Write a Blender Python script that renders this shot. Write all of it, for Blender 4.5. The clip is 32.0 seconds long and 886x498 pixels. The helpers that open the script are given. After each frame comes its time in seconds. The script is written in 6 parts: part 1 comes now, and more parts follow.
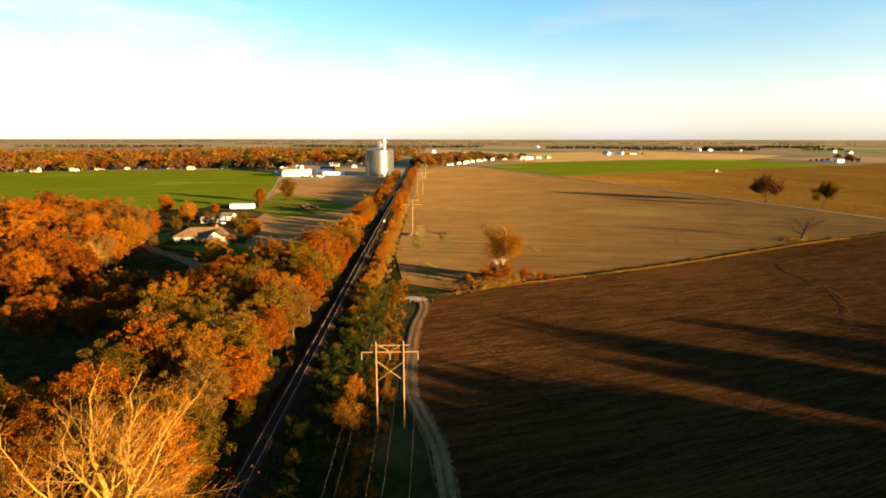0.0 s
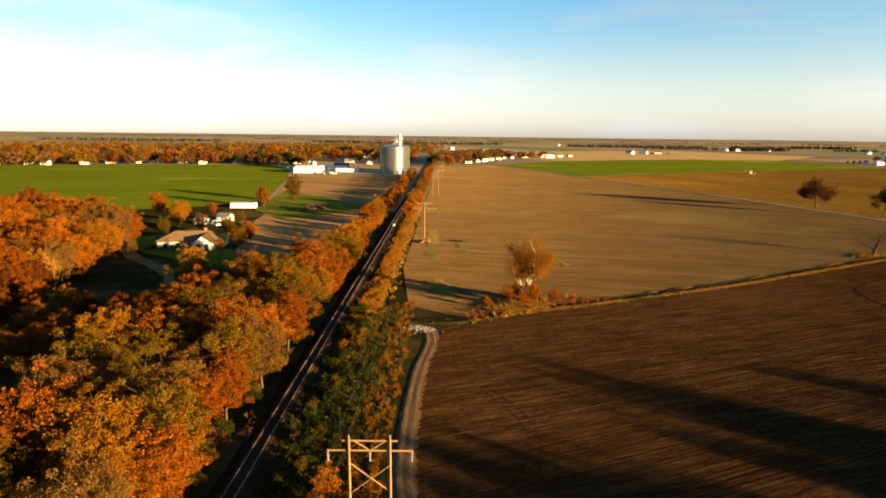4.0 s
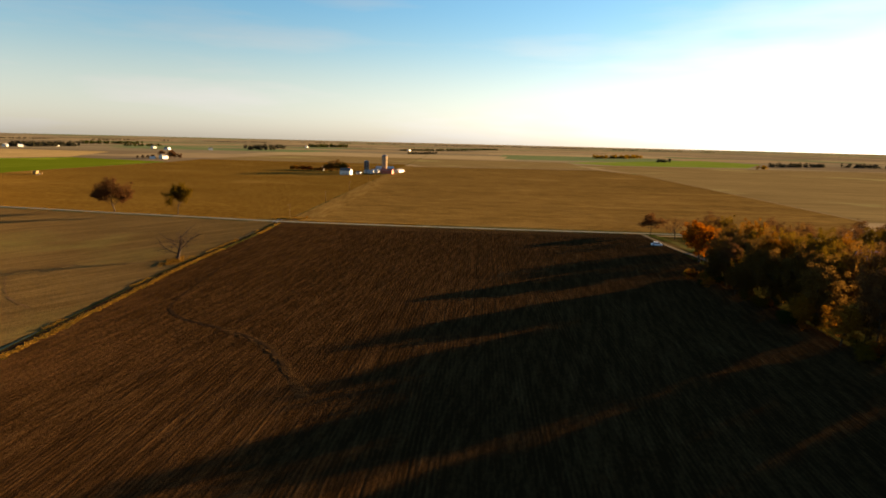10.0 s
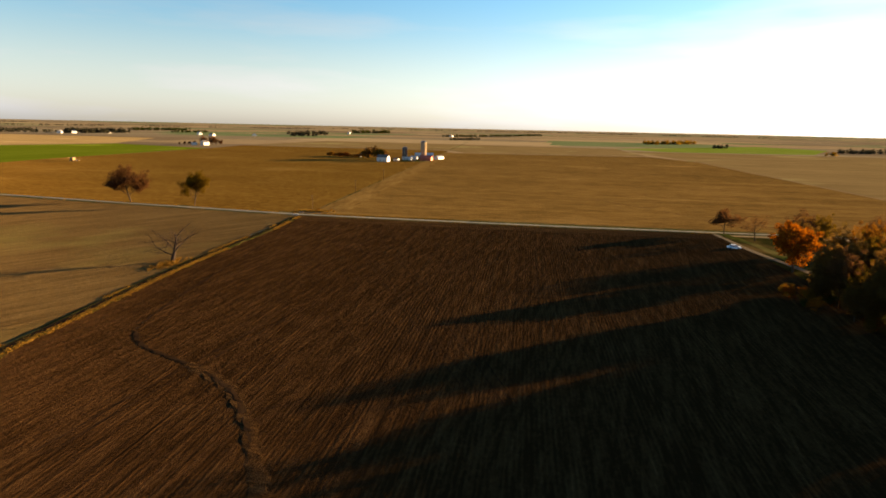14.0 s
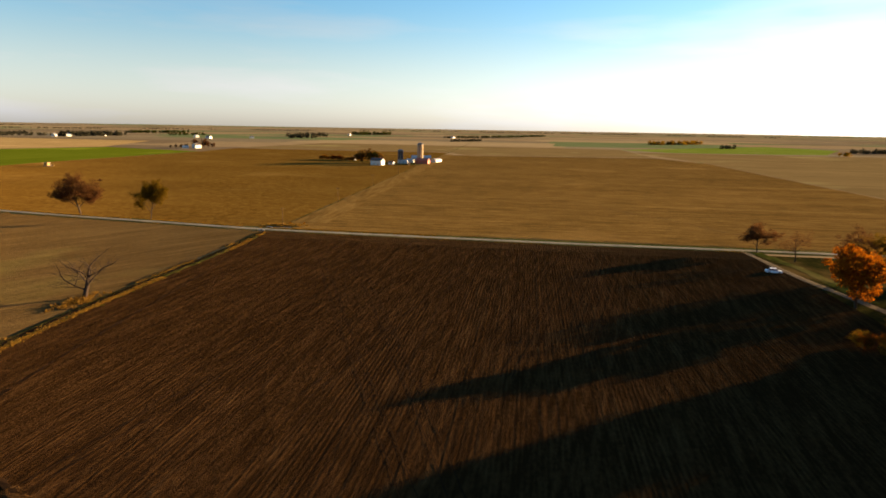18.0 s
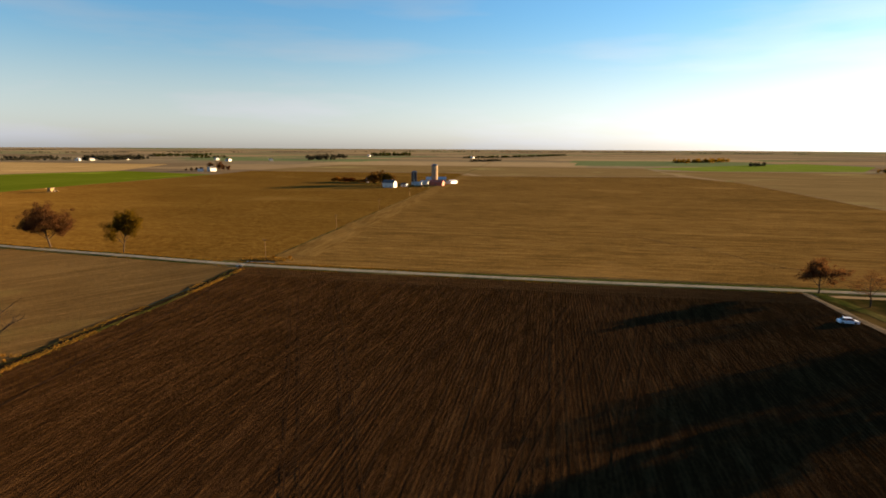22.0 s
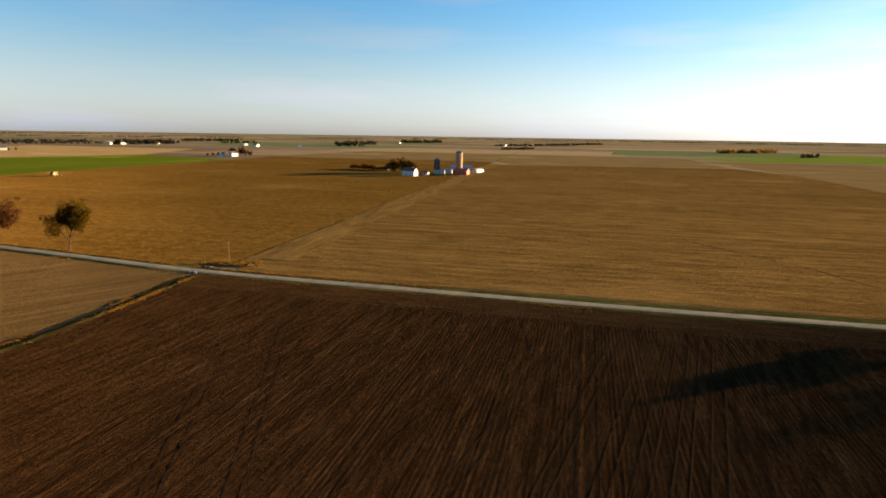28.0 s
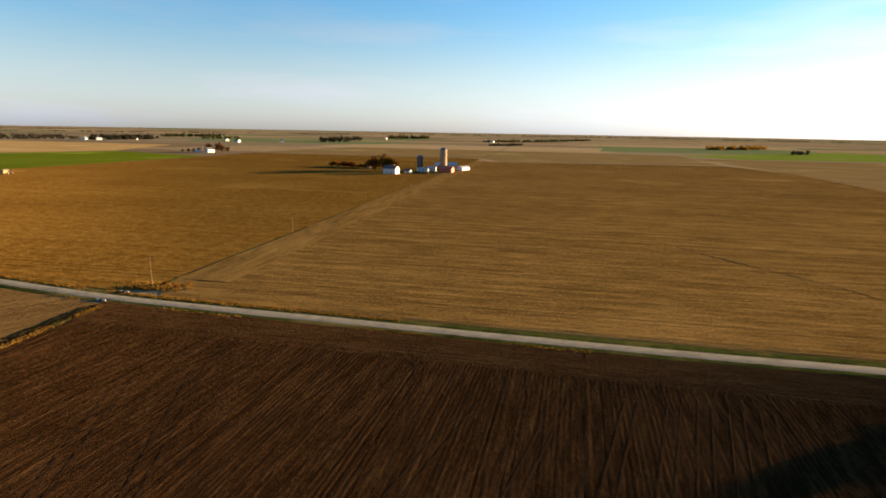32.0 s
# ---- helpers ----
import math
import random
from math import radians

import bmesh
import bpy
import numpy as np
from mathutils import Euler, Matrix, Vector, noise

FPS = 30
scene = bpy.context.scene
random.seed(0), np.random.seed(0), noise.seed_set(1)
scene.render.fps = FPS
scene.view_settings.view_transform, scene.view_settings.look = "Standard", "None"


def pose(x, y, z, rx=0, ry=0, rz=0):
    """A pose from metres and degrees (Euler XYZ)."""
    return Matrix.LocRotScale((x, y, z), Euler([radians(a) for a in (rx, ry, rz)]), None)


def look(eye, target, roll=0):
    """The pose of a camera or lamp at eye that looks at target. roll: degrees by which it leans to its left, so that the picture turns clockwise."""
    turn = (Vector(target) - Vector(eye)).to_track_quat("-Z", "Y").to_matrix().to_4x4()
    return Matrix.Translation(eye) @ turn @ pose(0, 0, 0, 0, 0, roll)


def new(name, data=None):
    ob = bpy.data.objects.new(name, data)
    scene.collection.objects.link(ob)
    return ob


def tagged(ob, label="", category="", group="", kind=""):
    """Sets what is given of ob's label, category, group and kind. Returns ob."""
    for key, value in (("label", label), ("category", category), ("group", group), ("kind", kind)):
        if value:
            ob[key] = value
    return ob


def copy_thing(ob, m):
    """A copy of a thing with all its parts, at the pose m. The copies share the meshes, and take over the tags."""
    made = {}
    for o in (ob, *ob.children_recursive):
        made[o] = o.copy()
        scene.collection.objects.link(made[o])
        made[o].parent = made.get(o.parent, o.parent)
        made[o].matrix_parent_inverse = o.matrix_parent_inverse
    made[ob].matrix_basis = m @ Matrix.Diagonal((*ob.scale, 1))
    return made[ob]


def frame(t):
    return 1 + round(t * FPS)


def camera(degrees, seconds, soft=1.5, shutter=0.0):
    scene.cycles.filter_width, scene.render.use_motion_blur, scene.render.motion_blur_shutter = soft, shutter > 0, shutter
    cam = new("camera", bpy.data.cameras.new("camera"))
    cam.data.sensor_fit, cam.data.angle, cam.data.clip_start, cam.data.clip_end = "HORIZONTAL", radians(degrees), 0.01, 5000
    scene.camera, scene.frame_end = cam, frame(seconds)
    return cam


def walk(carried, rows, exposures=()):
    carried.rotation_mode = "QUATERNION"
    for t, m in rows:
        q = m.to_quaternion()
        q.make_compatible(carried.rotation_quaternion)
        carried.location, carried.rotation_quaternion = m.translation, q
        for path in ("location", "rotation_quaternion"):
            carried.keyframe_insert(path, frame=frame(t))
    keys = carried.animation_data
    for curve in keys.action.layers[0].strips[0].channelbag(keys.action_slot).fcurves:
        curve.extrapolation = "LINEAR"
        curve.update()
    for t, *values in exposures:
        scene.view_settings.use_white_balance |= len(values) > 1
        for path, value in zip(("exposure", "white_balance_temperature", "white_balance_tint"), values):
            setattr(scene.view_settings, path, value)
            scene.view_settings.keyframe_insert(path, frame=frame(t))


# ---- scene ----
# ---------------------------------------------------------------- camera
cam = camera(76.8, 32.0, soft=1.8)

# seconds, x, y, z, yaw to the left, pitch up, roll
PATH = (
    (0, 32.72, -88.69, 41.80, 58.14, -11.28, 0.09),
    (0.5, 30.08, -86.75, 41.79, 58.52, -11.20, 0.39),
    (1, 27.38, -84.83, 41.76, 58.73, -11.10, 0.55),
    (1.5, 24.61, -82.94, 41.71, 59.10, -11.11, 0.57),
    (2, 21.78, -81.10, 41.62, 59.18, -11.16, 0.67),
    (2.5, 18.84, -79.26, 41.53, 59.57, -11.34, 0.81),
    (4.5, 6.83, -71.85, 41.26, 60.18, -11.77, 0.39),
    (5, 3.86, -69.96, 41.26, 63.49, -11.75, -6.56),
    (5.5, 1.10, -67.88, 41.36, 60.35, -11.59, -11.93),
    (6, -1.24, -65.43, 41.58, 54.08, -11.40, -15.81),
    (6.5, -3.11, -62.48, 41.79, 44.98, -11.20, -18.03),
    (7, -4.57, -59.16, 41.90, 33.82, -11.01, -18.49),
    (7.5, -5.52, -55.72, 42.05, 25.86, -11.06, -17.01),
    (8, -5.91, -52.12, 42.31, 11.10, -11.47, -3.65),
    (8.5, -5.93, -48.16, 42.60, -2.86, -11.05, 1.41),
    (9, -5.73, -44.03, 42.82, -5.52, -10.94, 1.00),
    (9.5, -5.37, -40.08, 42.97, -4.80, -10.92, 1.17),
    (10, -4.96, -36.24, 43.04, -4.05, -10.90, 1.42),
    (10.5, -4.59, -32.31, 42.97, -3.25, -11.20, 1.03),
    (11, -4.21, -28.27, 42.84, -2.50, -11.50, 1.38),
    (11.5, -3.77, -24.17, 42.72, -1.87, -11.80, 1.22),
    (12, -3.26, -20.08, 42.67, -1.35, -12.04, 1.27),
    (12.5, -2.67, -16.06, 42.66, -0.86, -12.15, 1.09),
    (13, -1.98, -12.13, 42.62, -0.48, -12.31, 1.18),
    (13.5, -1.25, -8.17, 42.48, -0.08, -12.39, 1.17),
    (14, -0.59, -4.11, 42.28, 0.33, -12.39, 1.25),
    (14.5, 0.04, 0.05, 42.17, 0.58, -12.46, 1.37),
    (16.5, 2.71, 17.03, 42.23, 0.35, -12.01, 1.26),
    (17, 3.57, 21.41, 42.35, 0.63, -12.09, 0.87),
    (17.5, 4.60, 25.88, 42.53, 0.66, -12.26, 0.90),
    (18, 5.60, 30.29, 42.66, 0.69, -12.29, 0.97),
    (18.5, 6.47, 34.55, 42.69, 0.61, -12.21, 1.09),
    (19, 7.24, 38.67, 42.65, 0.67, -11.97, 0.89),
    (19.5, 7.99, 42.67, 42.64, 0.85, -11.74, 0.56),
    (20, 8.80, 46.58, 42.72, 1.16, -11.47, 0.36),
    (20.5, 9.69, 50.41, 42.84, 1.50, -11.11, 0.34),
    (21, 10.58, 54.06, 42.93, 1.92, -10.79, 0.30),
    (21.5, 11.45, 57.52, 42.95, 2.40, -10.49, 0.31),
    (22, 12.31, 60.80, 42.88, 3.00, -10.32, 0.31),
    (22.5, 13.10, 64.05, 42.66, 3.53, -10.36, 0.32),
    (23, 13.71, 67.52, 42.29, 4.05, -10.59, 0.38),
    (23.5, 14.18, 71.22, 41.93, 4.39, -10.84, 0.55),
    (24, 14.68, 74.89, 41.74, 4.73, -11.05, 0.64),
    (24.5, 15.25, 78.47, 41.70, 4.96, -11.25, 0.69),
    (25, 15.81, 82.06, 41.68, 5.12, -11.33, 0.80),
    (25.5, 16.31, 85.74, 41.61, 5.31, -11.37, 0.79),
    (27.5, 18.11, 100.86, 41.06, 6.14, -11.47, 0.85),
    (28, 18.48, 104.77, 40.84, 6.26, -11.56, 0.84),
    (28.5, 18.74, 108.79, 40.58, 6.31, -11.66, 0.86),
    (29, 18.91, 112.73, 40.43, 6.32, -11.78, 0.99),
    (29.5, 19.08, 116.53, 40.44, 6.13, -11.81, 1.05),
    (30, 19.29, 120.24, 40.56, 5.98, -11.83, 0.96),
    (30.5, 19.51, 123.93, 40.69, 5.82, -11.83, 0.94),
    (31, 19.69, 127.62, 40.80, 5.54, -11.85, 0.99),
    (31.5, 19.86, 131.43, 40.85, 5.29, -11.90, 0.99),
    (32, 20.05, 135.43, 40.83, 5.05, -11.95, 0.98),
)


def flown(x, y, z, yaw, pitch, roll):
    a, p = radians(yaw), radians(pitch)
    ahead = Vector((-math.sin(a) * math.cos(p), math.cos(a) * math.cos(p), math.sin(p)))
    eye = Vector((x, y, z))
    return look(eye, eye + ahead, roll)


EXPOSURES = ((0.0, 3.27, 7750, 10), (2.5, 3.13, 7750, 10), (4.5, 2.98, 7500, 10), (5.5, 2.9, 7410, 10), (6.5, 2.96, 7360, 10), (7.5, 3.03, 7460, 10), (8.0, 3.05, 7560, 10), (9.0, 2.85, 7760, 10), (10.5, 2.7, 7760, 10), (12.0, 2.77, 7710, 10), (13.5, 2.88, 7460, 10), (18.5, 2.78, 7210, 10), (20.5, 2.64, 7010, 10), (22.5, 2.56, 6660, 10), (25.0, 2.56, 6560, 10), (29.0, 2.65, 6460, 10), (32.0, 2.69, 6460, 10))
walk(cam, [(row[0], flown(*row[1:])) for row in PATH], EXPOSURES)

# ---------------------------------------------------------------- light
SUN_AZ, SUN_EL = 28.0, 7.2  # degrees: from the x axis towards y, and above the horizon

world = bpy.data.worlds.new("sky")
scene.world = world
world.use_nodes = True
wn, wl = world.node_tree.nodes, world.node_tree.links
wn.clear()
sky = wn.new("ShaderNodeTexSky")
sky.sky_type, sky.sun_disc = "NISHITA", False
sky.sun_elevation, sky.sun_rotation = radians(SUN_EL), radians(90 - SUN_AZ)
sky.altitude, sky.air_density, sky.dust_density, sky.ozone_density = 200, 1.15, 0.4, 4.2
back = wn.new("ShaderNodeBackground")
back.inputs["Strength"].default_value = 0.05
wout = wn.new("ShaderNodeOutputWorld")
# thin haze that whitens the sky towards the horizon, and wisps of cirrus
wtc, wsep = wn.new("ShaderNodeTexCoord"), wn.new("ShaderNodeSeparateXYZ")
wl.new(wtc.outputs["Generated"], wsep.inputs["Vector"])
haze = wn.new("ShaderNodeMapRange")
haze.interpolation_type = "SMOOTHERSTEP"
for key, value in (("From Min", 0.0), ("From Max", 0.24), ("To Min", 0.66), ("To Max", 0.0)):
    haze.inputs[key].default_value = value
wl.new(wsep.outputs["Z"], haze.inputs["Value"])
wmap, wisp = wn.new("ShaderNodeMapping"), wn.new("ShaderNodeTexNoise")
wmap.inputs["Rotation"].default_value, wmap.inputs["Scale"].default_value = (0, 0, 0.5), (1.2, 2.2, 9.0)
wisp.inputs["Scale"].default_value, wisp.inputs["Detail"].default_value = 1.6, 7
wl.new(wtc.outputs["Generated"], wmap.inputs["Vector"])
wl.new(wmap.outputs["Vector"], wisp.inputs["Vector"])
veil = wn.new("ShaderNodeMapRange")
for key, value in (("From Min", 0.52), ("From Max", 0.8), ("To Min", 0.0), ("To Max", 0.5)):
    veil.inputs[key].default_value = value
wl.new(wisp.outputs["Fac"], veil.inputs["Value"])
more = wn.new("ShaderNodeMath")
more.operation, more.use_clamp = "ADD", True
wl.new(haze.outputs["Result"], more.inputs[0])
wl.new(veil.outputs["Result"], more.inputs[1])
grey = wn.new("ShaderNodeRGBToBW")
wl.new(sky.outputs["Color"], grey.inputs["Color"])
lift = wn.new("ShaderNodeMix")
lift.data_type = "RGBA"
lift.blend_type = "MULTIPLY"
lift.inputs["Factor"].default_value = 1.0
lift.inputs["B"].default_value = (1.2, 1.25, 1.37, 1)
wl.new(grey.outputs["Val"], lift.inputs["A"])
wmix = wn.new("ShaderNodeMix")
wmix.data_type = "RGBA"
wl.new(more.outputs[0], wmix.inputs["Factor"])
deep = wn.new("ShaderNodeHueSaturation")
deep.inputs["Saturation"].default_value = 1.05
wl.new(sky.outputs["Color"], deep.inputs["Color"])
wl.new(deep.outputs["Color"], wmix.inputs["A"])
wl.new(lift.outputs["Result"], wmix.inputs["B"])
wl.new(wmix.outputs["Result"], back.inputs["Color"])
wl.new(back.outputs["Background"], wout.inputs["Surface"])

sun_data = bpy.data.lights.new("sun", "SUN")
sun_data.energy, sun_data.angle, sun_data.color = 5.0, radians(0.6), (1.0, 0.69, 0.38)
sun = new("sun", sun_data)
_s = Vector((math.cos(radians(SUN_AZ)) * math.cos(radians(SUN_EL)), math.sin(radians(SUN_AZ)) * math.cos(radians(SUN_EL)), math.sin(radians(SUN_EL))))
sun.matrix_world = look(_s * 400, (0, 0, 0))


# ---------------------------------------------------------------- materials
def nodes_of(name):
    m = bpy.data.materials.new(name)
    m.use_nodes = True
    return m, m.node_tree.nodes, m.node_tree.links, m.node_tree.nodes["Principled BSDF"]


def ramp_node(nt, stops, k=0.52):
    r = nt.new("ShaderNodeValToRGB")
    e = r.color_ramp.elements
    while len(e) < len(stops):
        e.new(0.5)
    for el, (p, c) in zip(e, stops):
        el.position, el.color = p, (c[0] * k, c[1] * k, c[2] * k, 1)
    return r


def plain(name, color, rough=0.7, metal=0.0, vary=0.15, scale=3.0, bump=0.0, bump_scale=30.0):
    """A painted or mineral surface with blotches and grain."""
    m, n, l, b = nodes_of(name)
    tc = n.new("ShaderNodeTexCoord")
    big, fine = n.new("ShaderNodeTexNoise"), n.new("ShaderNodeTexNoise")
    big.inputs["Scale"].default_value, big.inputs["Detail"].default_value = scale * 0.12, 6
    fine.inputs["Scale"].default_value, fine.inputs["Detail"].default_value = scale * 2.0, 4
    for t in (big, fine):
        l.new(tc.outputs["Object"], t.inputs["Vector"])
    mix = n.new("ShaderNodeMath")
    mix.operation = "ADD"
    l.new(big.outputs["Fac"], mix.inputs[0])
    l.new(fine.outputs["Fac"], mix.inputs[1])
    lo = tuple(max(0.0, c * (1 - vary * 1.6)) for c in color)
    hi = tuple(min(1.0, c * (1 + vary)) for c in color)
    r = ramp_node(n, ((0.3, lo), (0.5, color), (0.7, hi)), 0.72)
    half = n.new("ShaderNodeMath")
    half.operation = "MULTIPLY"
    half.inputs[1].default_value = 0.5
    l.new(mix.outputs[0], half.inputs[0])
    l.new(half.outputs[0], r.inputs["Fac"])
    l.new(r.outputs["Color"], b.inputs["Base Color"])
    b.inputs["Roughness"].default_value, b.inputs["Metallic"].default_value = rough, metal
    if rough >= 0.84:
        b.inputs["Specular IOR Level"].default_value = 0.0
    if bump:
        t = n.new("ShaderNodeTexNoise")
        t.inputs["Scale"].default_value, t.inputs["Detail"].default_value = bump_scale, 5
        l.new(tc.outputs["Object"], t.inputs["Vector"])
        bp = n.new("ShaderNodeBump")
        bp.inputs["Strength"].default_value, bp.inputs["Distance"].default_value = bump, 0.05
        l.new(t.outputs["Fac"], bp.inputs["Height"])
        l.new(bp.outputs["Normal"], b.inputs["Normal"])
    return m


def field_mat(name, dark, mid, light, bearing, row=1.2, stretch=45.0, patch=None, patch_at=(0.58, 0.72), patch_scale=0.012, bias=0.0, cross=None, relief=(0.35, 0.12), matte=0.0, span=1.0, grainy=0.16, lines=0.0, pitch=0.76, bands=0.0, band=6.0, fine=0.42):
    """Soil or stubble worked in long rows at a bearing clockwise from y; patch: a second colour in wide drifts."""
    m, n, l, b = nodes_of(name)
    tc, mp = n.new("ShaderNodeTexCoord"), n.new("ShaderNodeMapping")
    mp.inputs["Rotation"].default_value = (0, 0, radians(bearing))
    l.new(tc.outputs["Object"], mp.inputs["Vector"])

    def noise_at(scale, sx, sy, detail=5, rough=0.6):
        mm, t = n.new("ShaderNodeMapping"), n.new("ShaderNodeTexNoise")
        mm.inputs["Scale"].default_value = (sx, sy, 1)
        l.new(mp.outputs["Vector"], mm.inputs["Vector"])
        l.new(mm.outputs["Vector"], t.inputs["Vector"])
        t.inputs["Scale"].default_value, t.inputs["Detail"].default_value, t.inputs["Roughness"].default_value = scale, detail, rough
        return t

    rows = noise_at(1.0 / row, 1.0, 1.0 / stretch)
    wide = noise_at(0.22 / row, 1.0, 1.0 / (stretch * 0.4), 3)
    drift = noise_at(patch_scale, 1, 1, 4)
    grain = noise_at(1.5, 1, 0.6, 8, 0.78)

    def add(a, fa, c, fc):
        x, y, z = n.new("ShaderNodeMath"), n.new("ShaderNodeMath"), n.new("ShaderNodeMath")
        x.operation = y.operation = "MULTIPLY"
        z.operation = "ADD"
        x.inputs[1].default_value, y.inputs[1].default_value = fa, fc
        l.new(a, x.inputs[0])
        l.new(c, y.inputs[0])
        l.new(x.outputs[0], z.inputs[0])
        l.new(y.outputs[0], z.inputs[1])
        return z.outputs[0]

    v = add(rows.outputs["Fac"], fine, wide.outputs["Fac"], 0.72 - fine)
    v = add(v, 1.0, drift.outputs["Fac"], 0.2)
    v = add(v, 1.0, grain.outputs["Fac"], grainy)
    if bands:
        passes = noise_at(1.0 / band, 1.0, 0.012, 2, 0.5)
        v = add(v, 1.0 - bands, passes.outputs["Fac"], bands)
    if lines:
        # planted rows that show in drifts
        shift, where = noise_at(0.12, 1.0, 0.1, 2), noise_at(0.11, 1.0, 0.14, 3)
        sx, ph = n.new("ShaderNodeSeparateXYZ"), n.new("ShaderNodeMath")
        l.new(mp.outputs["Vector"], sx.inputs["Vector"])
        ph.operation = "MULTIPLY"
        ph.inputs[1].default_value = 2 * math.pi / pitch
        l.new(sx.outputs["X"], ph.inputs[0])
        sway = add(ph.outputs[0], 1.0, shift.outputs["Fac"], 5.0)
        wave, amp, both = n.new("ShaderNodeMath"), n.new("ShaderNodeMapRange"), n.new("ShaderNodeMath")
        wave.operation, both.operation = "SINE", "MULTIPLY"
        l.new(sway, wave.inputs[0])
        amp.inputs["From Min"].default_value, amp.inputs["From Max"].default_value = 0.38, 0.66
        l.new(where.outputs["Fac"], amp.inputs["Value"])
        l.new(wave.outputs[0], both.inputs[0])
        l.new(amp.outputs["Result"], both.inputs[1])
        v = add(v, 1.0, both.outputs[0], lines)
    if cross is not None:
        mp2, mm2, t2 = n.new("ShaderNodeMapping"), n.new("ShaderNodeMapping"), n.new("ShaderNodeTexNoise")
        mp2.inputs["Rotation"].default_value = (0, 0, radians(cross))
        mm2.inputs["Scale"].default_value = (1, 1 / 28, 1)
        l.new(tc.outputs["Object"], mp2.inputs["Vector"])
        l.new(mp2.outputs["Vector"], mm2.inputs["Vector"])
        l.new(mm2.outputs["Vector"], t2.inputs["Vector"])
        t2.inputs["Scale"].default_value, t2.inputs["Detail"].default_value = 1.1, 6
        v = add(v, 0.78, t2.outputs["Fac"], 0.24)
    bias += (grainy - 0.16) * 0.5
    r = ramp_node(n, ((0.54 - 0.12 * span + bias, dark), (0.54 + bias, mid), (0.54 + 0.14 * span + bias, light)))
    l.new(v, r.inputs["Fac"])
    out = r.outputs["Color"]
    if patch:
        where = noise_at(patch_scale * 0.8, 1, 0.7, 5)
        pr = n.new("ShaderNodeMapRange")
        pr.inputs["From Min"].default_value, pr.inputs["From Max"].default_value = patch_at
        pr.inputs["To Max"].default_value = 0.75
        l.new(where.outputs["Fac"], pr.inputs["Value"])
        mx = n.new("ShaderNodeMix")
        mx.data_type = "RGBA"
        mx.inputs["B"].default_value = (*patch, 1)
        l.new(pr.outputs["Result"], mx.inputs["Factor"])
        l.new(out, mx.inputs["A"])
        out = mx.outputs["Result"]
    l.new(out, b.inputs["Base Color"])
    b.inputs["Roughness"].default_value = 0.95
    b.inputs["Diffuse Roughness"].default_value = matte
    b.inputs["Specular IOR Level"].default_value = 0.0
    bp = n.new("ShaderNodeBump")
    bp.inputs["Strength"].default_value, bp.inputs["Distance"].default_value = relief
    l.new(v, bp.inputs["Height"])
    l.new(bp.outputs["Normal"], b.inputs["Normal"])
    return m


def leaf_mat(name, stops, clear=0.36):
    """Leaves: colour by leaf and by tree, part of the light passes through."""
    m, n, l, b = nodes_of(name)
    geo, oi = n.new("ShaderNodeNewGeometry"), n.new("ShaderNodeObjectInfo")
    a = n.new("ShaderNodeMath")
    a.operation = "MULTIPLY_ADD"
    a.inputs[1].default_value = 0.55
    c = n.new("ShaderNodeMath")
    c.operation = "MULTIPLY"
    c.inputs[1].default_value = 0.45
    l.new(oi.outputs["Random"], c.inputs[0])
    l.new(geo.outputs["Random Per Island"], a.inputs[0])
    l.new(c.outputs[0], a.inputs[2])
    r = ramp_node(n, stops)
    l.new(a.outputs[0], r.inputs["Fac"])
    l.new(r.outputs["Color"], b.inputs["Base Color"])
    b.inputs["Roughness"].default_value = 0.7
    b.inputs["Specular IOR Level"].default_value = 0.0
    tr = n.new("ShaderNodeBsdfTranslucent")
    l.new(r.outputs["Color"], tr.inputs["Color"])
    mix = n.new("ShaderNodeMixShader")
    mix.inputs["Fac"].default_value = clear
    l.new(b.outputs["BSDF"], mix.inputs[1])
    l.new(tr.outputs["BSDF"], mix.inputs[2])
    l.new(mix.outputs["Shader"], n["Material Output"].inputs["Surface"])
    return m


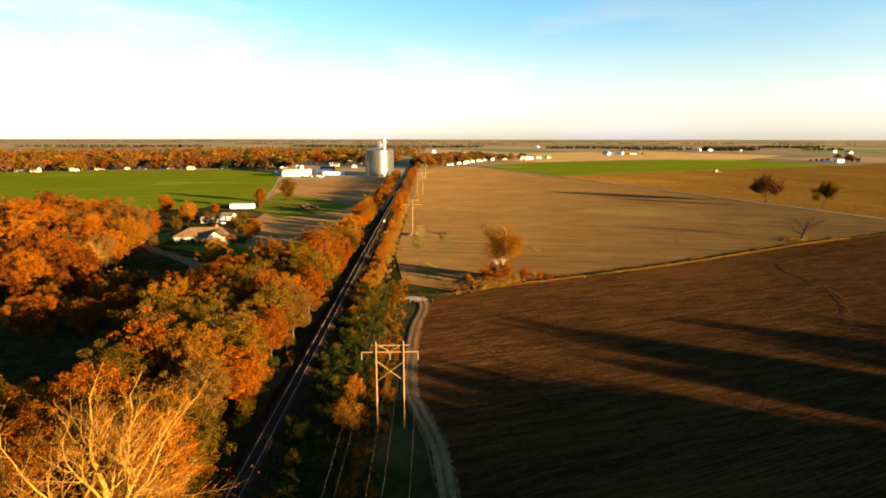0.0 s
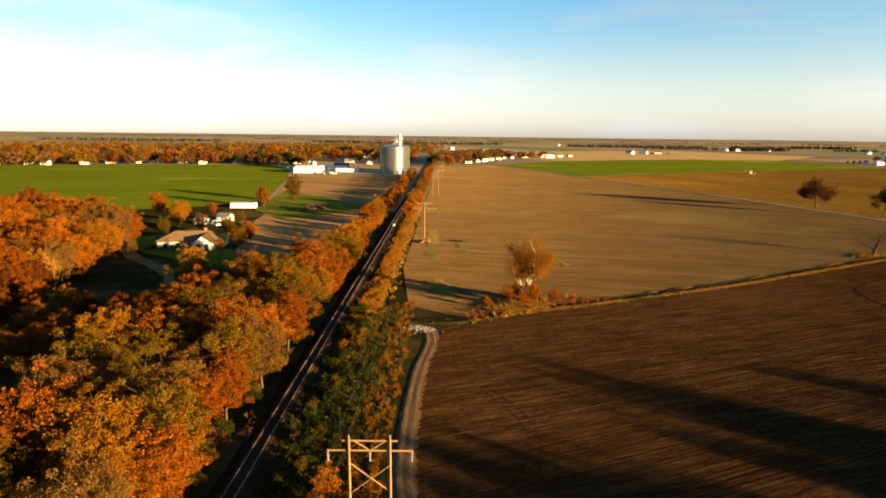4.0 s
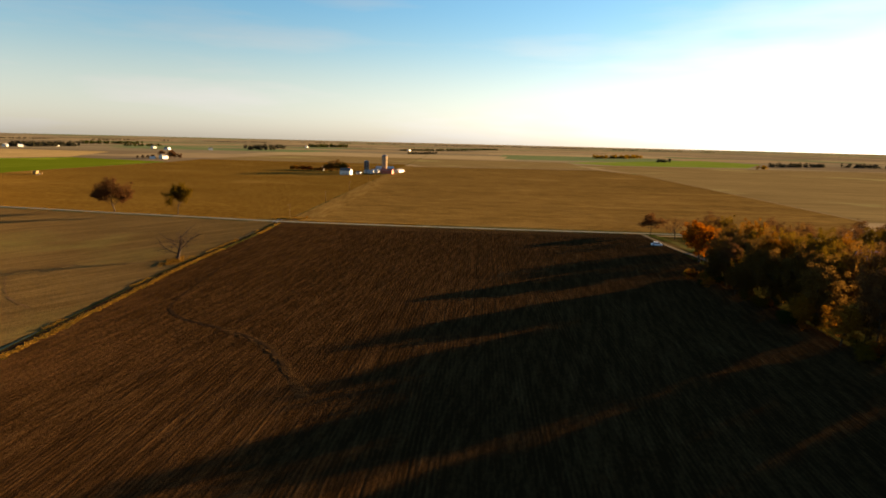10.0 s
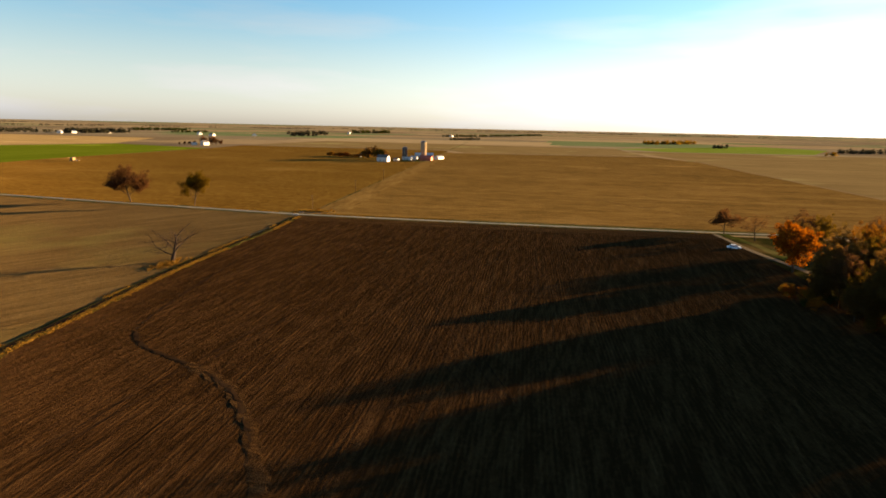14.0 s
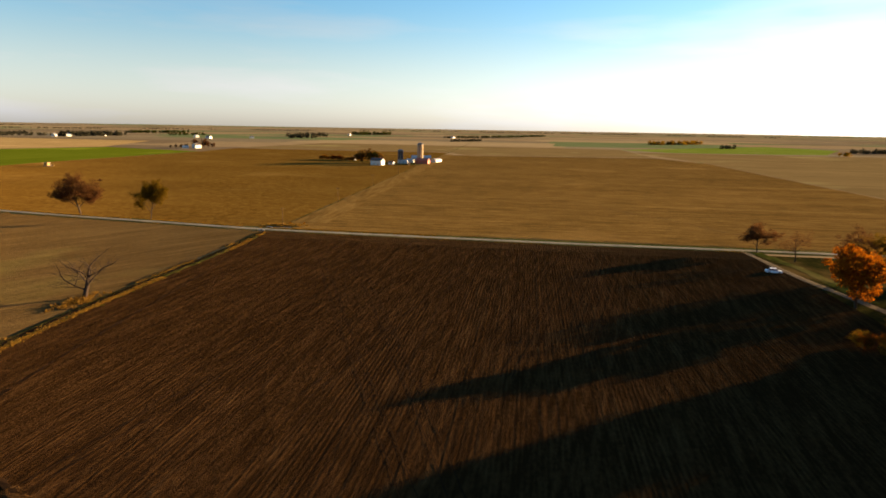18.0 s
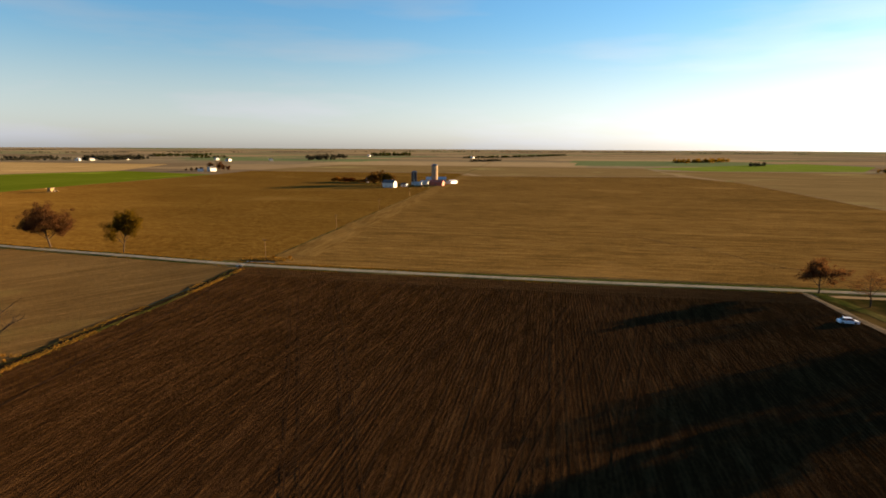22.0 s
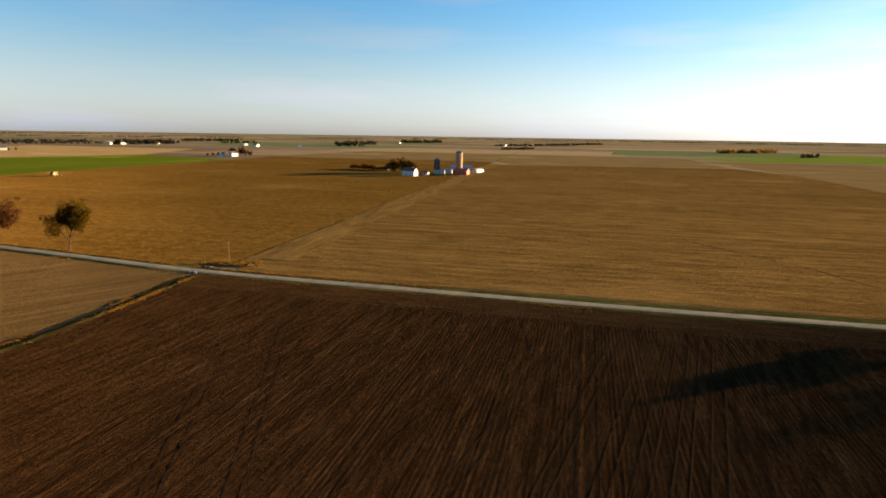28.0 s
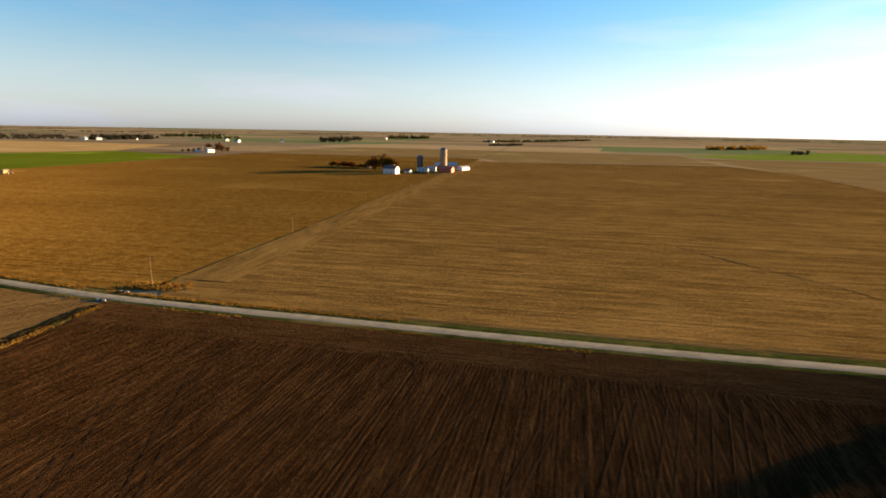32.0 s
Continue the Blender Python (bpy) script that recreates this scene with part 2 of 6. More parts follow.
LEAF = {
    "orange": leaf_mat("leaf_orange", ((0.0, (0.0952, 0.02352, 0.00448)), (0.4, (0.2072, 0.056, 0.00672)), (0.75, (0.3192, 0.1008, 0.01008)), (1.0, (0.336, 0.1434, 0.01568))), 0.2),
    "rust": leaf_mat("leaf_rust", ((0.0, (0.06, 0.016, 0.005)), (0.5, (0.15, 0.043, 0.008)), (1.0, (0.23, 0.082, 0.013)))),
    "olive": leaf_mat("leaf_olive", ((0.0, (0.054, 0.036, 0.0048)), (0.5, (0.156, 0.0936, 0.0108)), (1.0, (0.324, 0.174, 0.018))), 0.46),
    "gold": leaf_mat("leaf_gold", ((0.0, (0.1232, 0.0448, 0.0056)), (0.5, (0.28, 0.112, 0.0112)), (1.0, (0.4144, 0.2016, 0.02352))), 0.42),
    "brown": leaf_mat("leaf_brown", ((0.0, (0.0675, 0.03, 0.0135)), (0.5, (0.15, 0.0675, 0.024)), (1.0, (0.24, 0.1125, 0.0375)))),
    "green": leaf_mat("leaf_green", ((0.0, (0.014, 0.022, 0.005)), (0.5, (0.04, 0.05, 0.009)), (1.0, (0.09, 0.085, 0.015)))),
    "grey": leaf_mat("leaf_grey", ((0.0, (0.135, 0.112, 0.09)), (0.5, (0.195, 0.165, 0.132)), (1.0, (0.255, 0.217, 0.173)))),
    "tawny": leaf_mat("leaf_tawny", ((0.0, (0.08, 0.04, 0.011)), (0.5, (0.175, 0.092, 0.021)), (1.0, (0.29, 0.155, 0.034))), 0.45),
    "dim": leaf_mat("leaf_dim", ((0.0, (0.03, 0.03, 0.018)), (0.5, (0.06, 0.056, 0.034)), (1.0, (0.1, 0.088, 0.052))), 0.2),
    "flame": leaf_mat("leaf_flame", ((0.0, (0.18, 0.04, 0.004)), (0.5, (0.36, 0.095, 0.007)), (1.0, (0.45, 0.165, 0.012))), 0.42),
}
BARK = plain("bark_grey", (0.075, 0.054, 0.037), 0.9, vary=0.4, scale=2.0, bump=0.6)
BARK_PALE = plain("bark_pale", (0.38, 0.29, 0.18), 0.85, vary=0.35, scale=1.5, bump=0.4)
BARK_GOLD = plain("bark_golden", (0.29, 0.155, 0.036), 0.85, vary=0.35, scale=1.5, bump=0.4)
BARK_DEAD = plain("bark_dead", (0.05, 0.036, 0.028), 0.95, vary=0.3, scale=2.0, bump=0.5)
STRAW = leaf_mat("dry_grass", ((0.0, (0.13, 0.064, 0.011)), (0.5, (0.26, 0.136, 0.024)), (1.0, (0.38, 0.215, 0.042))), 0.3)
WEED = leaf_mat("green_weeds", ((0.0, (0.03, 0.04, 0.01)), (0.5, (0.08, 0.085, 0.018)), (1.0, (0.2, 0.15, 0.035))), 0.25)

M_NEAR = field_mat("ploughed_soil", (0.052, 0.02496, 0.0091), (0.1118, 0.05486, 0.01976), (0.221, 0.1157, 0.0416), 8, 0.34, 16, (0.0858, 0.0403, 0.01404), cross=19, relief=(1.0, 1.3), matte=1.0, span=1.0, grainy=0.6, lines=0.065, fine=0.26, bands=0.14, band=4.5)
M_TURN = field_mat("headland_plough", (0.0559, 0.02808, 0.01066), (0.0988, 0.0507, 0.01898), (0.1755, 0.0949, 0.0364), 98, 0.6, 14, (0.078, 0.0403, 0.01534), relief=(1.0, 1.0), matte=1.0, span=1.1, grainy=0.55)
M_WEST = field_mat("bean_stubble", (0.1235, 0.0741, 0.0273), (0.1924, 0.1196, 0.0429), (0.2678, 0.1742, 0.065), 40, 0.7, 24, (0.13, 0.117, 0.0325), (0.55, 0.75), relief=(1.0, 0.7), matte=0.9, span=1.0, grainy=0.5, bands=0.15, band=7.0)
M_CORN = field_mat("corn_stubble", (0.161, 0.0782, 0.0138), (0.2932, 0.1575, 0.0299), (0.414, 0.2357, 0.0506), 96, 0.9, 3, (0.23, 0.1323, 0.0322), matte=0.4, span=1.0, grainy=0.8, bands=0.12, band=5.0)
M_EAST = field_mat("cut_stubble", (0.162, 0.09396, 0.02592), (0.311, 0.1836, 0.05076), (0.4536, 0.2808, 0.081), 97, 0.6, 16, (0.2322, 0.1382, 0.04104), relief=(0.6, 0.3), span=1.0, grainy=0.62, lines=0.03, bands=0.26, band=5.5, fine=0.3)
M_GREEN = field_mat("winter_wheat", (0.11, 0.15, 0.01), (0.16, 0.205, 0.014), (0.215, 0.255, 0.024), 20, 2.0, 40, (0.185, 0.215, 0.022))
M_TAN = field_mat("ripe_stubble", (0.396, 0.2585, 0.0935), (0.583, 0.3905, 0.1485), (0.704, 0.495, 0.209), 96, 2.5, 30, (0.473, 0.3135, 0.132))
M_LEFT = field_mat("bare_left_soil", (0.17, 0.095, 0.036), (0.3, 0.175, 0.068), (0.43, 0.26, 0.105), 62, 1.8, 30, (0.12, 0.066, 0.025), matte=0.1)
M_DARK = field_mat("dull_far_stubble", (0.1875, 0.13, 0.0525), (0.275, 0.1925, 0.07875), (0.375, 0.2662, 0.11), 96, 3, 30, (0.225, 0.1975, 0.07875))
# near-black grass: the shade beneath trees is part of this colour
M_SHADEGRASS = field_mat("shade_dark_grass", (0.018, 0.019, 0.006), (0.034, 0.033, 0.009), (0.075, 0.055, 0.017), 0, 2.0, 1.5, (0.096, 0.062, 0.022), (0.5, 0.7), 0.05)
M_MOWN = field_mat("mown_lawn", (0.075, 0.098, 0.011), (0.125, 0.155, 0.016), (0.19, 0.205, 0.03), 0, 2.0, 1.5, (0.18, 0.17, 0.03), (0.5, 0.7), 0.05)
M_DRIFT = field_mat("green_stubble", (0.085, 0.074, 0.02), (0.135, 0.115, 0.03), (0.21, 0.16, 0.05), 40, 0.7, 4, (0.19, 0.125, 0.042), (0.35, 0.6), relief=(1.0, 0.7), matte=0.9, span=1.0, grainy=0.6)
M_PALEGREEN = field_mat("pale_meadow", (0.16, 0.21, 0.03), (0.21, 0.28, 0.04), (0.26, 0.33, 0.06), 96, 3, 30, (0.22, 0.2, 0.07))
M_HEAD = field_mat("headland_soil", (0.15, 0.087, 0.025), (0.25, 0.15, 0.043), (0.36, 0.225, 0.07), 5, 1.2, 14, (0.29, 0.175, 0.055), span=1.0, grainy=0.6)
M_VERGE = field_mat("verge_grass", (0.03, 0.038, 0.009), (0.055, 0.068, 0.015), (0.11, 0.1, 0.026), 0, 2.0, 1.5, (0.13, 0.1, 0.035), (0.5, 0.7), 0.05)
M_TRACK = plain("bare_track_earth", (0.17, 0.104, 0.05), 0.95, vary=0.35, scale=1.5, bump=0.5, bump_scale=6)
M_TURNED = plain("turned_soil", (0.115, 0.066, 0.029), 0.95, vary=0.4, scale=1.2)
# near-black earth for wheel marks and for the painted shade of the gully
M_TRACKD = plain("near_black_earth", (0.03, 0.0165, 0.008), 0.95, vary=0.4, scale=1.5)
M_GRAVEL = plain("road_gravel", (0.26, 0.235, 0.175), 0.95, vary=0.25, scale=2.0, bump=0.5, bump_scale=25)
M_DRIVE = plain("dull_drive_gravel", (0.16, 0.125, 0.08), 0.95, vary=0.3, scale=2.0, bump=0.5, bump_scale=25)
M_BALLAST = plain("rail_ballast", (0.032, 0.018, 0.009), 0.95, vary=0.45, scale=4.0, bump=1.0, bump_scale=14)
M_RAIL = plain("rail_steel", (0.2, 0.13, 0.085), 0.5, 0.5, vary=0.2, scale=2.0)
M_TIE = plain("sleeper_wood", (0.05, 0.036, 0.025), 0.9, vary=0.5, scale=3.0)
# near-black colour of the ditch strips and the culvert pipe
M_DITCH = plain("ditch_dark", (0.016, 0.0105, 0.0065), 0.9, vary=0.5, scale=1.0)
M_POLE = plain("pole_wood", (0.2, 0.125, 0.056), 0.85, vary=0.3, scale=4.0)
M_WIRE = plain("wire_metal", (0.05, 0.047, 0.044), 0.85)
M_INSUL = plain("insulator_glaze", (0.22, 0.19, 0.16), 0.3)
M_STEEL = plain("galvanised_steel", (0.15, 0.158, 0.14), 0.36, 0.75, vary=0.2, scale=1.0)
M_WHITE = plain("white_paint", (0.6, 0.57, 0.51), 0.6, vary=0.1)
M_CREAM = plain("cream_siding", (0.5, 0.43, 0.31), 0.7, vary=0.12)
M_RED = plain("red_barn_paint", (0.5, 0.1, 0.045), 0.75, vary=0.25)
M_ROOF = plain("tan_shingle", (0.15, 0.095, 0.05), 0.9, vary=0.25, scale=4, bump=0.4)
M_ROOFD = plain("grey_shingle", (0.13, 0.12, 0.115), 0.9, vary=0.3, scale=4, bump=0.4)
M_BLUE = plain("blue_metal_roof", (0.07, 0.16, 0.32), 0.45, 0.2, vary=0.15)
M_TIN = plain("pale_tin_roof", (0.5, 0.48, 0.45), 0.45, 0.4, vary=0.15)
M_STAVE = plain("concrete_stave", (0.36, 0.27, 0.17), 0.85, vary=0.2, scale=2, bump=0.3)
M_DARKSILO = plain("dark_blue_silo", (0.026, 0.022, 0.028), 0.6, 0.0, vary=0.2)
M_CONC = plain("grey_concrete", (0.42, 0.4, 0.36), 0.9, vary=0.2, scale=2, bump=0.3)
M_ROCK = plain("pale_limestone", (0.24, 0.21, 0.175), 0.9, vary=0.25, scale=4, bump=0.5)
M_GLASS = plain("window_glass", (0.03, 0.035, 0.045), 0.08, vary=0.1)
M_BLACK = plain("black_rubber", (0.02, 0.02, 0.02), 0.8)
M_CAR = plain("white_car_paint", (0.82, 0.85, 0.88), 0.3, 0.0, vary=0.04)
M_YELLOW = plain("yellow_machine_paint", (0.25, 0.15, 0.035), 0.4, vary=0.1)
M_DOOR = plain("brown_door", (0.12, 0.07, 0.045), 0.6)


def ground_mat():
    """Countryside of square fields: near grass and earth, each far field with its own crop."""
    m, n, l, b = nodes_of("countryside")
    tc, mp = n.new("ShaderNodeTexCoord"), n.new("ShaderNodeMapping")
    mp.inputs["Rotation"].default_value = (0, 0, radians(6))
    mp.inputs["Scale"].default_value = (1 / 620, 1 / 300, 1)
    l.new(tc.outputs["Object"], mp.inputs["Vector"])
    vo = n.new("ShaderNodeTexVoronoi")
    vo.distance, vo.inputs["Scale"].default_value, vo.inputs["Randomness"].default_value = "CHEBYCHEV", 1.0, 0.55
    l.new(mp.outputs["Vector"], vo.inputs["Vector"])
    sep = n.new("ShaderNodeSeparateColor")
    l.new(vo.outputs["Color"], sep.inputs["Color"])
    # field colours paled and greyed, with distance haze mixed into them
    r = ramp_node(n, ((0.0, (0.25, 0.185, 0.105)), (0.2, (0.38, 0.28, 0.15)), (0.42, (0.29, 0.23, 0.135)), (0.6, (0.46, 0.345, 0.18)), (0.72, (0.19, 0.235, 0.1)), (0.86, (0.33, 0.265, 0.155))))
    r.color_ramp.interpolation = "CONSTANT"
    l.new(sep.outputs["Red"], r.inputs["Fac"])
    t1, t2 = n.new("ShaderNodeTexNoise"), n.new("ShaderNodeTexNoise")
    t1.inputs["Scale"].default_value, t1.inputs["Detail"].default_value = 0.02, 7
    t2.inputs["Scale"].default_value, t2.inputs["Detail"].default_value = 0.6, 6
    for t in (t1, t2):
        l.new(tc.outputs["Object"], t.inputs["Vector"])
    mul = n.new("ShaderNodeMix")
    mul.data_type, mul.blend_type = "RGBA", "MULTIPLY"
    mul.inputs["Factor"].default_value = 0.55
    g = ramp_node(n, ((0.3, (0.8, 0.8, 0.8)), (0.65, (1.2, 1.2, 1.2))), 1.0)
    l.new(t1.outputs["Fac"], g.inputs["Fac"])
    l.new(r.outputs["Color"], mul.inputs["A"])
    l.new(g.outputs["Color"], mul.inputs["B"])
    mul2 = n.new("ShaderNodeMix")
    mul2.data_type, mul2.blend_type = "RGBA", "MULTIPLY"
    mul2.inputs["Factor"].default_value = 0.5
    g2 = ramp_node(n, ((0.3, (0.75, 0.75, 0.75)), (0.7, (1.25, 1.25, 1.25))), 1.0)
    l.new(t2.outputs["Fac"], g2.inputs["Fac"])
    l.new(mul.outputs["Result"], mul2.inputs["A"])
    l.new(g2.outputs["Color"], mul2.inputs["B"])
    l.new(mul2.outputs["Result"], b.inputs["Base Color"])
    b.inputs["Roughness"].default_value = 0.95
    b.inputs["Specular IOR Level"].default_value = 0.0
    return m


# ---------------------------------------------------------------- building helpers
def gz(x, y):
    """Height of the ground: level near by, rising gently far off."""
    r = math.hypot(x, y - 200)
    s = min(1.0, max(0.0, (r - 1800) / 3000))
    return 24 * s * s * (3 - 2 * s)


def mesh_of(name, verts, faces, mat, smooth=False):
    me = bpy.data.meshes.new(name)
    me.from_pydata([tuple(v) for v in verts], [], [tuple(f) for f in faces])
    me.materials.append(mat)
    if smooth:
        me.polygons.foreach_set("use_smooth", [True] * len(me.polygons))
    me.update()
    return me


def piece(name, verts, faces, mat, parent=None, label="", smooth=False):
    ob = new(name, mesh_of(name, verts, faces, mat, smooth))
    if parent:
        ob.parent = parent
    return tagged(ob, label)


def part(name, bm, mat, parent, label="", smooth=False):
    me = bpy.data.meshes.new(name)
    bm.normal_update()
    bm.to_mesh(me)
    bm.free()
    me.materials.append(mat)
    if smooth:
        me.polygons.foreach_set("use_smooth", [True] * len(me.polygons))
    ob = new(name, me)
    if parent:
        ob.parent = parent
    return tagged(ob, label)


def root(name, x, y, rz=0.0, z=None):
    ob = new(name)
    ob.empty_display_size = 0.5
    ob.matrix_world = pose(x, y, gz(x, y) if z is None else z, 0, 0, rz)
    return ob


def box(bm, x0, y0, z0, x1, y1, z1, bevel=0.0):
    r = bmesh.ops.create_cube(bm, size=1.0, matrix=Matrix.LocRotScale(((x0 + x1) / 2, (y0 + y1) / 2, (z0 + z1) / 2), None, (x1 - x0, y1 - y0, z1 - z0)))
    if bevel:
        edges = {e for v in r["verts"] for e in v.link_edges}
        bmesh.ops.bevel(bm, geom=list(edges), offset=bevel, segments=1, affect="EDGES")
    return bm


def rod(bm, a, b, r0, r1=None, sides=8):
    a, b = Vector(a), Vector(b)
    d = b - a
    m = Matrix.Translation((a + b) / 2) @ d.to_track_quat("Z", "Y").to_matrix().to_4x4()
    bmesh.ops.create_cone(bm, cap_ends=True, segments=sides, radius1=r0, radius2=r0 if r1 is None else r1, depth=d.length, matrix=m)
    return bm


def curve_points(pts, step):
    """A smooth line through the points, resampled at about the given step."""
    p = [Vector(q).to_3d() for q in pts]
    p = [p[0] * 2 - p[1], *p, p[-1] * 2 - p[-2]]
    out = []
    for a, b, c, d in zip(p, p[1:], p[2:], p[3:]):
        k = max(1, int((c - b).length / step))
        for i in range(k):
            t = i / k
            out.append(0.5 * (2 * b + (c - a) * t + (2 * a - 5 * b + 4 * c - d) * t * t + (3 * b - a - 3 * c + d) * t**3))
    out.append(p[-2])
    return out


def strip(name, pts, profile, mat, step=6.0, wobble=0.0, seed=1, smooth=False):
    """A band along a line. profile: (across to the right, height) pairs; wobble: uneven edges, in metres."""
    rng = random.Random(seed)
    line = curve_points(pts, step)
    verts, faces, k = [], [], len(profile)
    for i, q in enumerate(line):
        d = (line[min(i + 1, len(line) - 1)] - line[max(i - 1, 0)]).normalized()
        side = Vector((d.y, -d.x, 0))
        for j, (u, h) in enumerate(profile):
            w = rng.uniform(-wobble, wobble)
            edge = j in (0, k - 1)
            verts.append((q.x + side.x * (u + w), q.y + side.y * (u + w), gz(q.x, q.y) + h + (0 if edge else rng.uniform(-0.25, 0.25) * wobble * 0.4)))
        if i:
            for j in range(k - 1):
                a = (i - 1) * k + j
                faces.append((a, a + k, a + k + 1, a + 1))
    me = mesh_of(name, verts, [f[::-1] for f in faces], mat, smooth)
    return new(name, me)


def field(name, poly, bearing, spacing, ridge, mat, z=0.05, seg=8.0, seed=1, clod=0.3):
    """A worked field: ridges and furrows at a bearing inside a polygon."""
    rng = random.Random(seed)
    c, s = math.cos(radians(bearing)), math.sin(radians(bearing))
    loc = [(x * c - y * s, x * s + y * c) for x, y in poly]
    u0, u1 = min(p[0] for p in loc), max(p[0] for p in loc)
    cols = int((u1 - u0) / (spacing / 2))
    v_lo, v_hi = min(p[1] for p in loc), max(p[1] for p in loc)
    k = max(2, int((v_hi - v_lo) / seg))
    verts, faces = [], []
    for i in range(cols + 1):
        u = u0 + (u1 - u0) * min(max(i / cols, 0.0005), 0.9995)
        cut = sorted(a[1] + (b[1] - a[1]) * (u - a[0]) / (b[0] - a[0]) for a, b in zip(loc, loc[1:] + loc[:1]) if (a[0] - u) * (b[0] - u) < 0)
        lo, hi = cut[0], cut[-1]
        top = ridge * rng.random()
        for j in range(k + 1):
            v = lo + (hi - lo) * j / k
            x, y = u * c + v * s, -u * s + v * c
            h = z + top + clod * ridge * rng.random()
            verts.append((x, y, h + gz(x, y)))
        if i:
            for j in range(k):
                a = (i - 1) * (k + 1) + j
                faces.append((a, a + k + 1, a + k + 2, a + 1))
    ob = new(name, mesh_of(name, verts, [f[::-1] for f in faces], mat))
    return ob


# ---------------------------------------------------------------- ground
def build_ground():
    rings = [0, 60, 120, 200, 300, 420, 560, 740, 960, 1200, 1500, 1800, 2100, 2400, 2700, 3000, 3300, 3600, 3900, 4200, 4500, 4800, 5600]
    k = 96
    verts, faces = [(0, 200, 0)], []
    for r in rings[1:]:
        for i in range(k):
            a = 2 * math.pi * i / k
            x, y = r * math.cos(a), 200 + r * math.sin(a)
            verts.append((x, y, gz(x, y)))
    for i in range(k):
        faces.append((0, 1 + i, 1 + (i + 1) % k))
    for q in range(len(rings) - 2):
        for i in range(k):
            a, b = 1 + q * k + i, 1 + q * k + (i + 1) % k
            faces.append((a, a + k, b + k, b))
    return new("ground", mesh_of("ground", verts, faces, ground_mat(), True))


tagged(build_ground(), "flat autumn countryside of square harvested fields to the horizon", "ground", kind="structure")


def land(ob, label, category="field"):
    return tagged(ob, label, category, kind="structure")


# ground of the woods, its dark colour includes the trees' shade
land(field("grass_verge", [(-340, -150), (-345, 10), (-250, 60), (-100, 20), (-40, -20), (120, -115), (150, -160), (60, -190)], 60, 8, 0.04, M_SHADEGRASS, 0.015, 12), "rough grass and leaf litter beneath the railway woods", "grass")
land(field("ploughed_field", [(-88, -17), (-76, -28), (-56, -40), (-40, -48), (-22, -56), (60, -104), (100, -128), (98, -60), (94, 30), (91, 80), (101, 132), (109, 178), (112, 229), (55, 235), (0, 242.5), (-70, 253), (-73, 220), (-77, 180), (-81, 130), (-83.5, 90), (-86.5, 50), (-90, 8)], 8, 0.8, 0.05, M_NEAR, 0.08, 2.2, clod=0.45), "dark ploughed field with furrows and straw residue")
land(field("stubble_field", [(-94, -8), (-92, 8), (-87.5, 50), (-84.5, 90), (-82, 130), (-78, 180), (-71, 252.5), (-125, 266.3), (-168, 276.8), (-244, 296.5), (-406, 332.7), (-640, 384.5), (-612, 274), (-424, 165), (-234, 54), (-144, 1), (-108, -15)], 40, 1.4, 0.11, M_WEST, 0.03, 8), "pale brown bean stubble field with faint green drifts")
land(field("corn_field", [(-67, 266), (-44, 525), (-1, 1000), (-380, 1040), (-384, 880), (-420, 600), (-424, 380), (-428, 346.3), (-244, 305.5), (-168, 285.5), (-125, 275), (-72, 262)], 96, 2.2, 0.1, M_CORN, 0.05, 10), "orange-brown harvested corn stubble field")
land(field("cut_field", [(-60, 259.5), (0, 251), (55, 243.5), (112, 237.5), (210, 227), (280, 288), (352, 801), (330, 925), (-7, 915), (-43, 525), (-66, 272)], 96, 1.8, 0.08, M_EAST, 0.05, 4, clod=0.8), "pale stubble field with long cross rows")
land(field("wheat_field", [(-425.5, 350), (-640, 394), (-705, 550), (-690, 830), (-590, 1000), (-385, 900), (-421, 600)], 20, 6, 0.04, M_GREEN, 0.05, 30), "bright green winter wheat field")
land(field("ripe_field", [(-710, 560), (-900, 560), (-1180, 900), (-1160, 1420), (-700, 1350), (-600, 1010), (-695, 835)], 96, 8, 0.05, M_TAN, 0.05, 40), "pale gold stubble field")
land(field("green_meadow", [(-900, -420), (-748, 90), (-655, 106), (-460, 44), (-348, 6), (-328, -35), (-332, -140), (-350, -420)], 20, 6, 0.04, M_GREEN, 0.06, 30), "bright green winter wheat field behind the houses")
land(field("bare_field", [(-186, -43), (-262, -20), (-300, -2), (-348, 9), (-460, 47), (-526, 68), (-515, 140), (-490, 167), (-368, 102), (-229, 22), (-165, -15)], 62, 3.0, 0.06, M_LEFT, 0.07, 14), "bare ploughed strip with long tree shadows")
land(field("dark_field", [(282, 287), (900, 230), (1000, 1100), (360, 1150), (354, 801)], 96, 8, 0.05, M_DARK, 0.05, 40), "dull dark harvested field")
land(field("far_dark_field", [(-385, 1060), (0, 1020), (27, 930), (330, 940), (360, 1160), (380, 1300), (-300, 1420)], 96, 8, 0.05, M_DARK, 0.05, 40), "dark ploughed field beyond the farmstead")
land(field("far_green_field", [(374, 1290), (448, 1160), (760, 1180), (1000, 1500), (960, 1770)], 96, 8, 0.05, M_PALEGREEN, 0.06, 40), "bright green field far off")

ROAD = [(-900, 450), (-640, 389), (-406, 337), (-244, 301), (-168, 281), (-125, 270.5), (-70, 257), (0, 246.5), (55, 239), (112, 233), (210, 222), (400, 200), (1200, 110)]
land(strip("road_verge", ROAD, ((-4.8, 0.1), (-2.9, 0.2), (0, 0.12), (2.5, 0.2), (3.7, 0.1)), M_VERGE, 8, 0.4, 3), "grass verges beside the gravel road", "verge")
